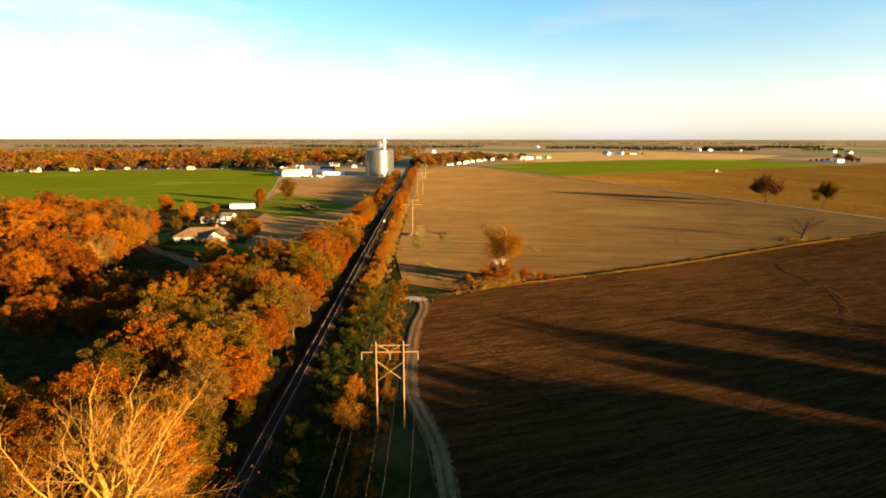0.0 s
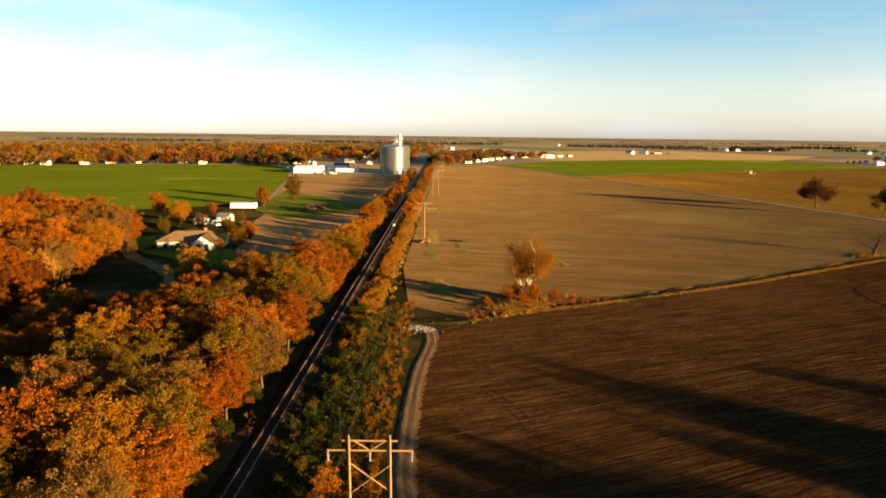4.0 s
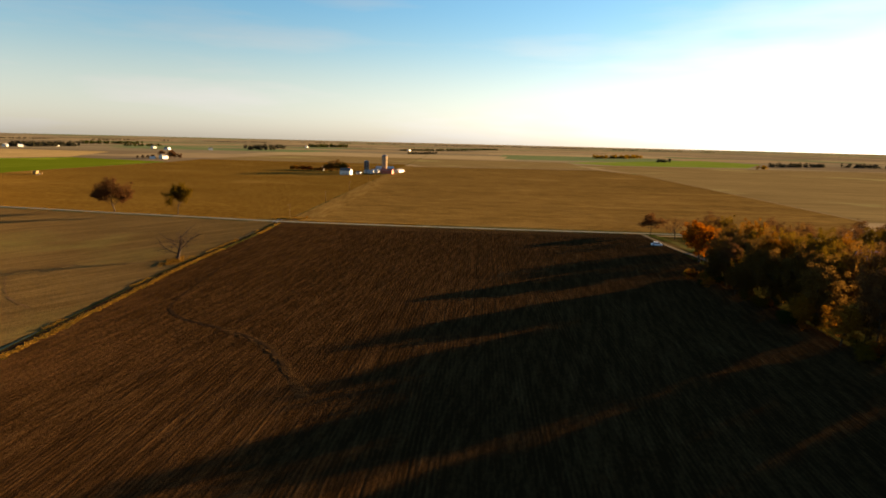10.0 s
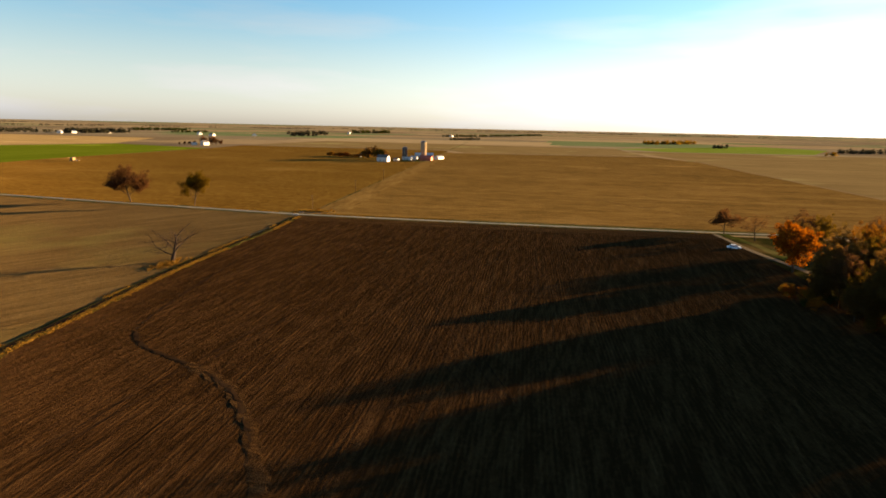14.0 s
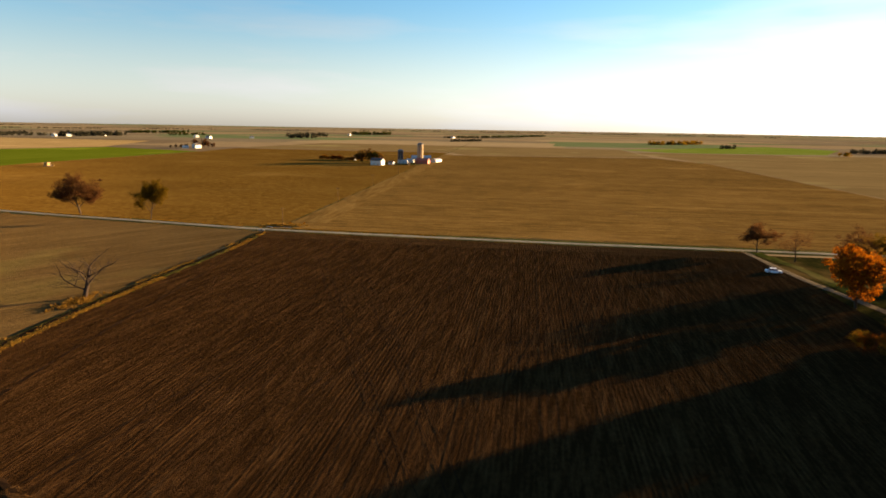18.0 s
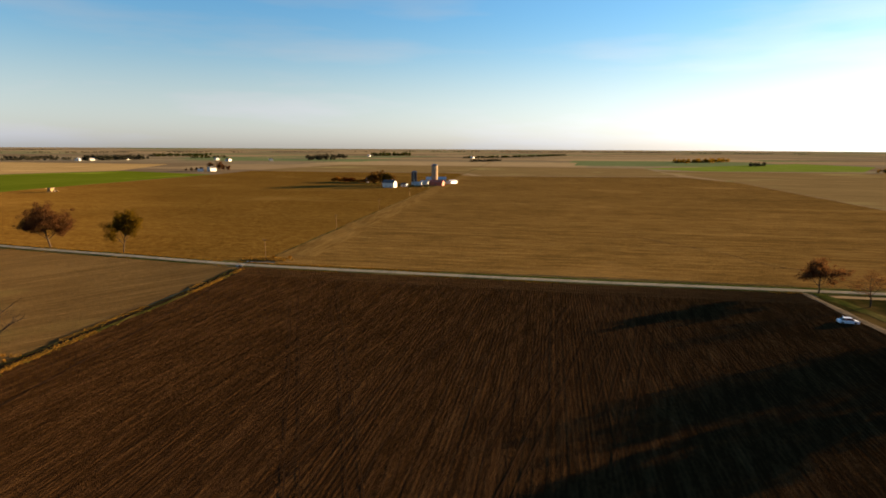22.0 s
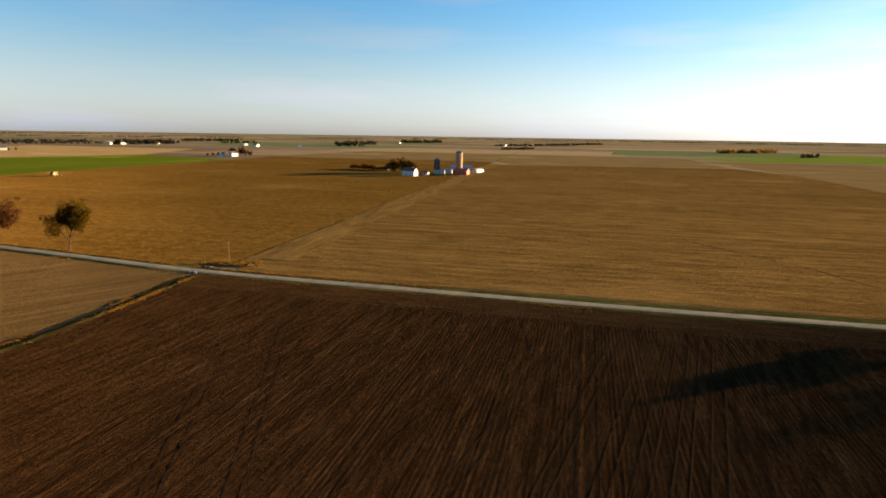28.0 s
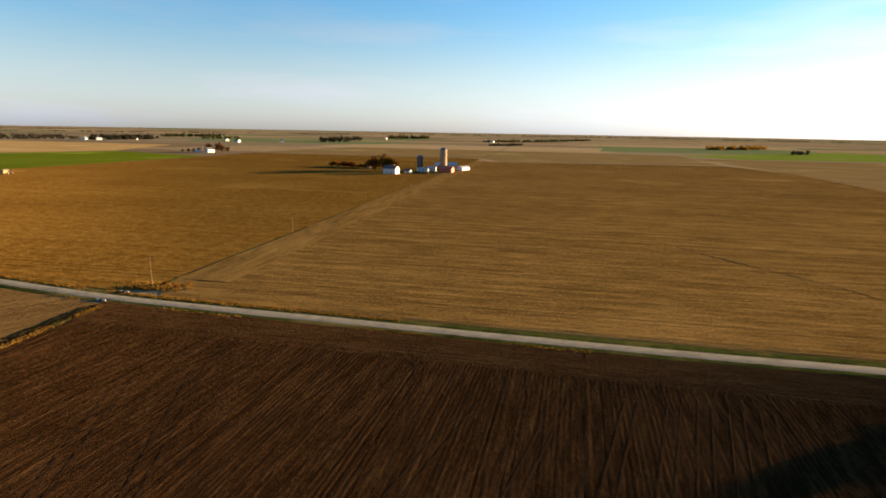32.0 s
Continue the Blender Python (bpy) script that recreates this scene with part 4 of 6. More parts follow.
thicket("railway_brush", "golden brush on the railway bank", along_rail(180, 350, 4.5, 8.8, 170, 65), "gold", (0.6, 2.2), 65, 110, 0.12)
plant(("bush_gold", 0), -37, -62, 5.5, 40, 3.2, 0.9, "tall golden bush beside the power pole")
plant(("bush_gold", 0), -41, -60, 4.6, 140, 3.2, 0.9, "tall golden bush beside the power pole")
plant(("bush_orange", 0), -46, -56, 4.0, 240, 3.2, 0.9)
plant(("gold", 1), -640, 300, 23, 40, 14.0, 0.9, "large golden tree beside the railway at the edge of town")
plant(("gold", 0), -610, 272, 12, 80, 14.0, 0.9, "golden tree beside the railway at the edge of town")
# wood on the near left, with a shaded clearing
wood([(-58, -84), (-100, -70), (-140, -46), (-150, -60), (-112, -80), (-92, -92), (-70, -98), (-40, -104)], 6.8, ["orange", "olive", "rust", "gold", "brown"], (7.5, 12.5), 24, "wood by the clearing", [NEAR_GAP, HOLLOW, GLADE])
wood([(-98, -72), (-120, -66), (-127, -100), (-106, -106), (-98, -88)], 6.3, ["orange", "gold", "rust", "orange"], (8, 11), 28, "wood by the clearing", [HOLLOW])
wood([(-141, -98), (-150, -92), (-156, -112), (-142, -114)], 6.5, ["orange", "rust", "gold"], (10, 13), 27, "wood by the clearing")
wood([(-150, -96), (-185, -80), (-215, -72), (-260, -85), (-300, -110), (-230, -140), (-150, -125)], 6.6, ["orange", "tawny", "rust", "gold", "orange", "tawny"], (12, 17), 25, "wood behind the clearing")
# belt along the east side of the ploughed field, with a few gaps
BELT = "tree belt beside the ploughed field"
SLOPE = math.tan(radians(28))


def belt():
    """Rows of tall trees that stand close together, with a few narrow gaps; c: where a tree's line towards the sun meets x = 90."""
    rng = random.Random(32)
    kinds = ["olive", "tawny", "brown", "tawny", "gold", "olive", "tawny", "gold"]
    tall = ((-50, 23, 7.5), (-37, 24, 7.5), (-24, 23, 7.5), (-11, 22.5, 7.5), (2, 24, 7.5), (14, 23.5, 7.0), (26, 23, 6.5), (36, 22.5, 5.5), (42, 21.5, 4.0), (49, 16.5, 3.4), (59.2, 21, 3.0), (71, 24, 5.6), (87.6, 19.5, 5.2), (96, 20.8, 4.6), (106.5, 17.6, 6.2), (115, 18.6, 3.8), (128.5, 16, 4.0), (134, 18.2, 3.8))
    for c, h, half in tall:
        for x, off, low in ((97, -0.5, 0.97), (105, 0.5, 1.0), (112, 0.0, 0.98), (118, -0.3, 0.9)):
            x += rng.uniform(-1.2, 1.2)
            up = h * low * rng.uniform(0.96, 1.03) + (x - 95) * 0.12
            plant((rng.choice(kinds), rng.randrange(2)), x, c + off * half + SLOPE * (x - 90), up, rng.uniform(0, 360), 14.0, min(1.3, max(0.5, half * 0.95 / (0.34 * up))), group=BELT)
    for i in range(78):
        c = -55 + 2.5 * i
        if 75.5 < c < 84 or 51.5 < c < 58 or c > 137:
            continue
        x = rng.choice((93.5, 100, 111, 121)) + rng.uniform(-1.5, 1.5)
        plant((rng.choice(kinds), rng.randrange(2)), x, c + SLOPE * (x - 90), rng.uniform(9.5, 12.5), rng.uniform(0, 360), 14.0, rng.uniform(0.8, 1.15), group=BELT)
    spots = [(92 + rng.uniform(-3, 4), rng.uniform(-60, 142)) for _ in range(95)]
    shrubs([p for p in spots if not 76 < p[1] < 84], ["olive", "green", "orange"], (2, 4.2), 33, "bushes under the tree belt")


belt()
wood([(150, 196), (175, 205), (260, 225), (320, 190), (240, 120), (200, 176), (160, 182)], 10.0, ["olive", "brown", "bare", "gold"], (9, 14), 33, "trees round the blue-roofed house")

# trees that stand alone
solo = tree_thing("sycamore", "pale-trunked sycamore with thin orange leaves by the ditch", 203, 18.0, "gold", 18000, BARK_PALE, True, 0.6, 0.55, 0.15, 1.9, sides=(8, 5), up=0.4, wide=1.25, low=0.02)
solo.matrix_basis = pose(-95, 10.5, 0, 0, 0, 40)
for i, (x, y, h, w, r0) in enumerate(((-22.5, -92, 22.0, 1.2, 0.62), (-27.5, -86.5, 9.5, 1.3, 0.2))):
    near = tree_thing("bare_sycamore", "bare pale golden sycamore with fine twigs beside the railway", 207 + 3 * i, h, "gold", 1500, BARK_GOLD, True, 0.8, r0, 0.09, 1.1, sides=(10, 7), up=0.3, wide=w, twigs=7)
    near.matrix_basis = pose(x, y, 0, 0, 0, 10 + 70 * i)
rng = random.Random(83)
thicket("wood_undergrowth", "golden undergrowth beneath the bare sycamores", [(rng.uniform(-48, -12), rng.uniform(-108, -80)) for _ in range(260)], "gold", (1.0, 3.2), 83, 120, 0.11)
thicket("wood_undergrowth", "brown undergrowth at the edge of the clearing", [(rng.uniform(-150, -62), rng.uniform(-108, -60)) for _ in range(360)], "brown", (0.8, 2.6), 84, 90, 0.13)
for x, y, h, key in ((-117, -85, 7.5, "gold"), (-124, -91, 8.5, "orange"), (-121, -100, 8.0, "orange"), (-131, -86, 9.0, "gold"), (-132, -98, 9.0, "rust"), (-128, -106, 8.5, "orange"), (-138, -92, 9.5, "orange")):
    plant((key, 1), x, y, h, x * 17, 14.0, 0.95, group="wood by the clearing")
mid = tree_thing("bare_sycamore", "bare pale tree at the edge of the wood", 209, 14.0, "gold", 0, BARK_GOLD, True, 0.7, 0.3, sides=(8, 5), up=0.35, twigs=2)
mid.matrix_basis = pose(-157, -90, 0, 0, 0, 70)
dead = tree_thing("dead_tree", "dead dark tree with broken limbs on the ditch bank", 215, 13.0, "brown", 0, BARK_DEAD, True, 1.0, 0.5, sides=(7, 5), up=0.1, wide=1.45, twigs=2)
dead.matrix_basis = pose(-84, 161, 0, 0, 0, 150)
big = tree_thing("field_oak", "broad rust-brown oak standing beside the gravel road", 221, 19.0, "brown", 30000, None, True, 0.85, 0.42, 0.21, 1.5, sides=(9, 6), wide=1.3, up=0.2, low=0.22)
big.matrix_basis = pose(-166, 285, 0, 0, 0, 20)
big2 = tree_thing("field_tree", "dark olive tree with a ragged crown beside the gravel road", 224, 17.0, "olive", 20000, None, True, 0.65, 0.36, 0.22, 1.4, sides=(8, 5), low=0.15, wide=0.82, up=0.4)
big2.matrix_basis = pose(-128.5, 276, 0, 0, 0, 200)
flame = tree_thing("maple", "bright orange maple beside the driveway", 230, 16.0, "flame", 11000, None, False, 0.85, 0.32, 0.3, 1.5, sides=(9, 4), wide=1.3, shell=46, low=0.1)
flame.matrix_basis = pose(107.5, 165.5, 0, 0, 0, 30)
for x, y, h, w in ((117, 230, 11.0, 1.3),):
    plant(("thin", 0), x, y, h, x * 7, 12.0, w, "brown thin-leaved rounded tree beside the driveway")
for x, y, h, key in ((127, 194.5, 16.2, "brown"), (122, 186, 14.5, "tawny"), (133, 194, 15.0, "olive")):
    plant((key, 1), x, y, h, x * 5, 14.0, 0.85, group="trees behind the driveway")
plant(("bare", 1), 122.5, 216, 11.0, 60, 12.0, 1.25, "bare grey-brown tree beside the driveway")
for x, y, h, key in ((-325, 16, 17.5, "olive"), (-309, -5, 13, "gold"), (-290, -58, 13, "orange"), (-255, -53, 12, "gold"), (-228, -78, 14, "rust"), (-290, -34, 7, "orange"), (-197, -38, 8.5, "gold"), (-206, -33, 9, "orange"), (-272, -49, 11, "gold"), (-245, -84, 13, "gold"), (-213, -86, 12, "rust"), (-222, -38, 9, "olive"), (-235, -60, 8, "olive"), (-190, -46, 6, "gold"), (-238, -46, 9, "tawny"), (-200, -72, 6, "tawny"), (-250, -28, 7, "olive")):
    plant((key, 0), x, y, h, x * 13, 14.0, 0.95, group="trees round the bungalow")

# ---------------------------------------------------------------- weeds and dry grass
def tufts(name, spots, height, mat, label, seed, blades=13, group=""):
    """Tall grass as many separate bent blades round the given spots, one object."""
    g = np.random.RandomState(seed)
    p = np.repeat(np.array(spots, float), blades, 0) + g.normal(size=(len(spots) * blades, 2)) * 0.32
    n = len(p)
    a = g.uniform(0, 6.283, n)
    h = height * g.uniform(0.45, 1.25, n)
    w = 0.03 + 0.025 * g.random_sample(n)
    lean = g.normal(size=(n, 2)) * 0.28 * h[:, None]
    dx, dy = np.cos(a) * w, np.sin(a) * w
    z0 = np.full(n, 0.03)
    quad = np.stack([np.c_[p[:, 0] - dx, p[:, 1] - dy, z0], np.c_[p[:, 0] + dx, p[:, 1] + dy, z0], np.c_[p[:, 0] + lean[:, 0] + dx * 1.6, p[:, 1] + lean[:, 1] + dy * 1.6, h], np.c_[p[:, 0] + lean[:, 0] - dx * 1.6, p[:, 1] + lean[:, 1] - dy * 1.6, h]], 1).reshape(-1, 3)
    ob = piece(name, quad, np.arange(4 * n).reshape(-1, 4), mat)
    return tagged(ob, label, "grass", group, "stuff")


def scatter_line(pts, step, side, spread, seed, keep=1.0):
    rng = random.Random(seed)
    out = []
    line = curve_points(pts, step)
    for i, q in enumerate(line):
        d = (line[min(i + 1, len(line) - 1)] - line[max(i - 1, 0)]).normalized()
        if noise.noise(q * 0.06 + Vector((seed, 0, 0))) * 0.5 + 0.5 > keep:
            continue
        o = side + rng.gauss(0, spread)
        out.append((q.x + d.y * o, q.y - d.x * o))
    return out


tufts("ditch_grass", scatter_line(DITCH[2:], 0.3, -1.5, 0.3, 1, 0.38) + scatter_line(DITCH[2:], 0.22, 1.35, 0.35, 2, 0.62), 0.42, STRAW, "tall golden dry grass along the ditch", 1)
tufts("ditch_weeds", scatter_line(DITCH, 0.4, 0.6, 0.9, 3, 0.6), 0.35, WEED, "low green weeds in the ditch", 2)
tufts("rail_grass", [rail_xy(s, o) for s, o in ((random.uniform(165, 420), random.gauss(6.8, 1.7)) for _ in range(2400))], 0.8, STRAW, "golden dry grass beside the railway", 3)
tufts("rail_weeds", [rail_xy(s, o) for s, o in ((random.uniform(70, 200), random.gauss(8.0, 2.8)) for _ in range(5200))], 0.6, WEED, "green weeds beside the railway", 4)
tufts("verge_grass", scatter_line(ROAD[3:8], 0.22, -3.6, 0.5, 5, 0.7) + scatter_line(ROAD[2:10], 1.2, 3.6, 0.3, 6, 0.45), 0.35, STRAW, "dry grass along the gravel road", 5)
tufts("corner_grass", [(random.gauss(-66, 3.5), random.gauss(267, 1.2)) for _ in range(300)], 0.7, STRAW, "clump of golden grass at the field corner", 6)
tufts("dead_tree_grass", [(random.gauss(-84, 1.4), random.gauss(158, 3)) for _ in range(80)], 0.7, STRAW, "golden grass round the dead tree", 7)
tufts("sycamore_grass", [(random.gauss(-95, 2.2), random.gauss(9, 4)) for _ in range(500)], 0.9, STRAW, "golden brush under the sycamore", 8)
thicket("ditch_brush", "rusty orange brush along the ditch by the sycamore", scatter_line(DITCH[2:5], 0.5, -0.8, 1.5, 31), "orange", (0.6, 1.6), 31, 110, 0.075)
for x, y, h in ((-96, 14, 5.6), (-93, 8, 4.6), (-97, 7, 5.2), (-92, 17, 4.4), (-99, 11, 5.0), (-94, 12, 5.8), (-90.5, 22, 2.8), (-97, 1, 3.0)):
    plant(("bush_orange", 0), x, y, h, x * 31, 3.2, 0.8, "rusty orange brush under the sycamore")
plant(("bush_gold", 0), -64, 268.5, 1.6, 10, 3.2, 1.2, "golden brush at the field corner")
plant(("bush_gold", 0), -58, 269.5, 1.3, 80, 3.2, 1.2, "golden brush at the field corner")


# ---------------------------------------------------------------- power line
def h_frame(x, y, turn, height, side=3.9):
    """Two wooden poles with a crossarm, top bar, braces and hanging insulators."""
    ob = root("power_pole", x, y, turn)
    tagged(ob, "wooden H-frame power pole with crossarms and cross braces", "power pole", "power line")
    for s in (-1, 1):
        part("pole", rod(bmesh.new(), (s * side / 2, 0, -0.2), (s * side / 2, 0, height), 0.16, 0.11, 10), M_POLE, ob)
        part("pole_cap", rod(bmesh.new(), (s * side / 2, 0, height), (s * side / 2, 0, height + 0.35), 0.07, 0.05, 8), M_INSUL, ob)
        bm = rod(bmesh.new(), (s * side * 0.42, 0.16, height - 0.3), (s * 0.15, 0.16, height - 1.25), 0.07)
        part("brace", bm, M_POLE, ob)
    part("top_bar", box(bmesh.new(), -2.65, 0.12, height - 0.45, 2.65, 0.24, height - 0.28, 0.02), M_POLE, ob)
    part("crossarm", box(bmesh.new(), -4.1, 0.11, height - 1.46, 4.1, 0.23, height - 1.29, 0.02), M_POLE, ob)
    part("cross_brace", rod(bmesh.new(), (-side / 2, 0.16, height - 2.7), (side / 2 - 0.2, 0.16, height - 5.6), 0.075), M_POLE, ob)
    part("cross_brace", rod(bmesh.new(), (side / 2, -0.16, height - 2.7), (-side / 2 + 0.2, -0.16, height - 5.6), 0.055), M_POLE, ob)
    for u in (-4.0, 0, 4.0):
        bm = bmesh.new()
        for i in range(6):
            rod(bm, (u, 0.19, height - 1.62 - 0.17 * i), (u, 0.19, height - 1.55 - 0.17 * i), 0.12, 0.05, 8)
        rod(bm, (u, 0.19, height - 2.6), (u, 0.19, height - 1.45), 0.025, None, 6)
        part("insulator", bm, M_INSUL, ob)
    return ob


def single_pole(x, y, turn, height):
    """One tall wooden pole with two long crossarms and a slanting brace."""
    ob = root("power_pole", x, y, turn)
    tagged(ob, "single wooden power pole with two long crossarms", "power pole", "power line")
    part("pole", rod(bmesh.new(), (0, 0, -0.2), (0, 0, height), 0.26, 0.17, 10), M_POLE, ob)
    for z, half in ((height - 0.5, 3.0), (height - 2.4, 4.4)):
        part("crossarm", box(bmesh.new(), -half, 0.16, z - 0.13, half, 0.34, z + 0.13, 0.02), M_POLE, ob)
    for s in (-1, 1):
        part("brace", rod(bmesh.new(), (s * 2.4, 0.3, height - 2.5), (0.0, 0.25, height - 4.6), 0.07), M_POLE, ob)
    for u in (-4.0, 0, 4.0):
        bm = bmesh.new()
        for i in range(6):
            rod(bm, (u, 0.25, height - 2.72 - 0.1 * i), (u, 0.25, height - 2.66 - 0.1 * i), 0.12, 0.05, 8)
        part("insulator", bm, M_INSUL, ob)


LINE = [(110, -142), (-35, -55.5), (-180.5, 28), (-329, 116), (-470, 200), (-612, 283)]
LANG = math.degrees(math.atan2(LINE[2][1] - LINE[1][1], LINE[2][0] - LINE[1][0])) - 90
for i, (x, y) in enumerate(LINE):
    if i == 2:
        single_pole(x, y, LANG, 15.5)
    else:
        h_frame(x, y, LANG, 13.2 if x > -100 else 15.5)


def sagging(a, b, sag, r, name, label, parent=None, k=14):
    pts = [Vector(a).lerp(Vector(b), i / k) - Vector((0, 0, sag * 4 * (i / k) * (1 - i / k))) for i in range(k + 1)]
    v, f = [], []
    tube(v, f, pts, [r] * len(pts), 5)
    return tagged(piece(name, v, f, M_WIRE, parent, smooth=True), label, "wire", "power line wires")


_c, _s2 = math.cos(radians(LANG)), math.sin(radians(LANG))
for (ax, ay), (bx, by) in zip(LINE, LINE[1:]):
    for u, dz in ((-4.0, -2.6), (0, -2.6), (4.0, -2.6), (-1.95, 0.35), (1.95, 0.35)):
        h0, h1 = (13.2 if ax > -100 else 15.5), (13.2 if bx > -100 else 15.5)
        sagging((ax + _c * u, ay + _s2 * u, h0 + dz), (bx + _c * u, by + _s2 * u, h1 + dz), 1.6 if dz < 0 else 1.0, 0.012 if dz < 0 else 0.009, "power_wire", "thin dark wire hung between power poles")


def utility_pole(x, y, h, turn):
    ob = root("utility_pole", x, y, turn)
    tagged(ob, "slim wooden utility pole with one crossarm", "pole", "poles along the field lane")
    part("post", rod(bmesh.new(), (0, 0, -0.2), (0, 0, h), 0.14, 0.09, 8), M_POLE, ob)
    part("crossarm", box(bmesh.new(), -0.9, 0.08, h - 0.6, 0.9, 0.2, h - 0.45), M_POLE, ob)
    for u in (-0.8, 0.8):
        part("insulator", rod(bmesh.new(), (u, 0.14, h - 0.45), (u, 0.14, h - 0.25), 0.06, 0.03, 6), M_INSUL, ob)


for x, y in ((-66.3, 266.5), (-58.5, 347), (-51.5, 440), (-42, 540), (-33, 640)):
    utility_pole(x, y, 8.2, 5)


# ---------------------------------------------------------------- rock, brush, culvert
def rock_mesh(seed, r, name="rock"):
    rng = random.Random(seed)
    bm = bmesh.new()
    bmesh.ops.create_icosphere(bm, subdivisions=1, radius=r)
    for v in bm.verts:
        v.co = Vector((v.co.x * rng.uniform(0.75, 1.3), v.co.y * rng.uniform(0.75, 1.3), v.co.z * rng.uniform(0.4, 0.75)))
    me = bpy.data.meshes.new(name)
    bm.to_mesh(me)
    bm.free()
    me.materials.append(M_ROCK)
    return me


rubble = root("rock_riprap", -92, -20)
tagged(rubble, "pale broken limestone dumped at the ditch crossing", "rocks")
rock_kinds = [rock_mesh(i, 0.24) for i in range(5)]
rng = random.Random(77)
for i in range(190):
    u, v = rng.gauss(0, 1.9), rng.gauss(0, 0.85)
    ob = new("rock", rock_kinds[i % 5])
    ob.parent = rubble
    k = rng.uniform(0.5, 1.5)
    ob.matrix_basis = Matrix.LocRotScale((u * 0.75 - v * 0.6, u * 0.6 + v * 0.8, 0.1 + 0.06 * rng.random()), Euler((rng.uniform(-0.4, 0.4), rng.uniform(-0.4, 0.4), rng.uniform(0, 6))), (k, k, k))


def brush_pile(x, y, r, count, mat, label, seed, thick=0.09):
    """A heap of crossing logs and branches."""
    rng = random.Random(seed)
    ob = root("brush_pile", x, y, rng.uniform(0, 360))
    tagged(ob, label, "brush pile")
    for i in range(count):
        a, t = rng.uniform(0, 6.283), rng.uniform(0, 6.283)
        c = Vector((math.cos(a), math.sin(a), 0)) * rng.uniform(0, r * 0.6)
        d = Vector((math.cos(t), math.sin(t), rng.uniform(-0.12, 0.2))) * rng.uniform(r * 0.4, r * 0.9)
        z = max(0.12, (1 - c.length / r) * r * 0.5 * rng.uniform(0.3, 1))
        c.z = z + abs(d.z)
        part("log", rod(bmesh.new(), c - d, c + d, thick * rng.uniform(0.7, 1.8), thick * 0.6, 6), mat, ob)
    return ob


brush_pile(-178, 27, 2.6, 26, M_POLE, "heap of brown logs at the foot of the power pole", 3, 0.16)
brush_pile(-172, 41, 2.0, 18, BARK, "small heap of dark branches in the stubble", 4, 0.13)
brush_pile(-284, 16, 6.5, 70, BARK, "large heap of cut brown branches", 5, 0.14)
for dx, dy in ((-2, 1), (2, -1), (0, 2), (-4, -1), (4, 2)):
    plant(("bush_orange", 0), -284 + dx, 16 + dy, 2.4, dx * 50, 3.2, 1.1, "rusty weeds over the brush heap")

culvert = root("culvert", -71, 258, -8)
tagged(culvert, "concrete pipe culvert under the gravel road", "culvert")
for s in (-1, 1):
    part("headwall", box(bmesh.new(), -1.3, s * 3.6 - 0.15, 0.0, 1.3, s * 3.6 + 0.15, 0.55, 0.03), M_CONC, culvert)
    bm = bmesh.new()
    rod(bm, (0, s * 3.8, 0.25), (0, s * 3.0, 0.25), 0.34, None, 14)
    part("pipe", bm, M_DITCH, culvert)


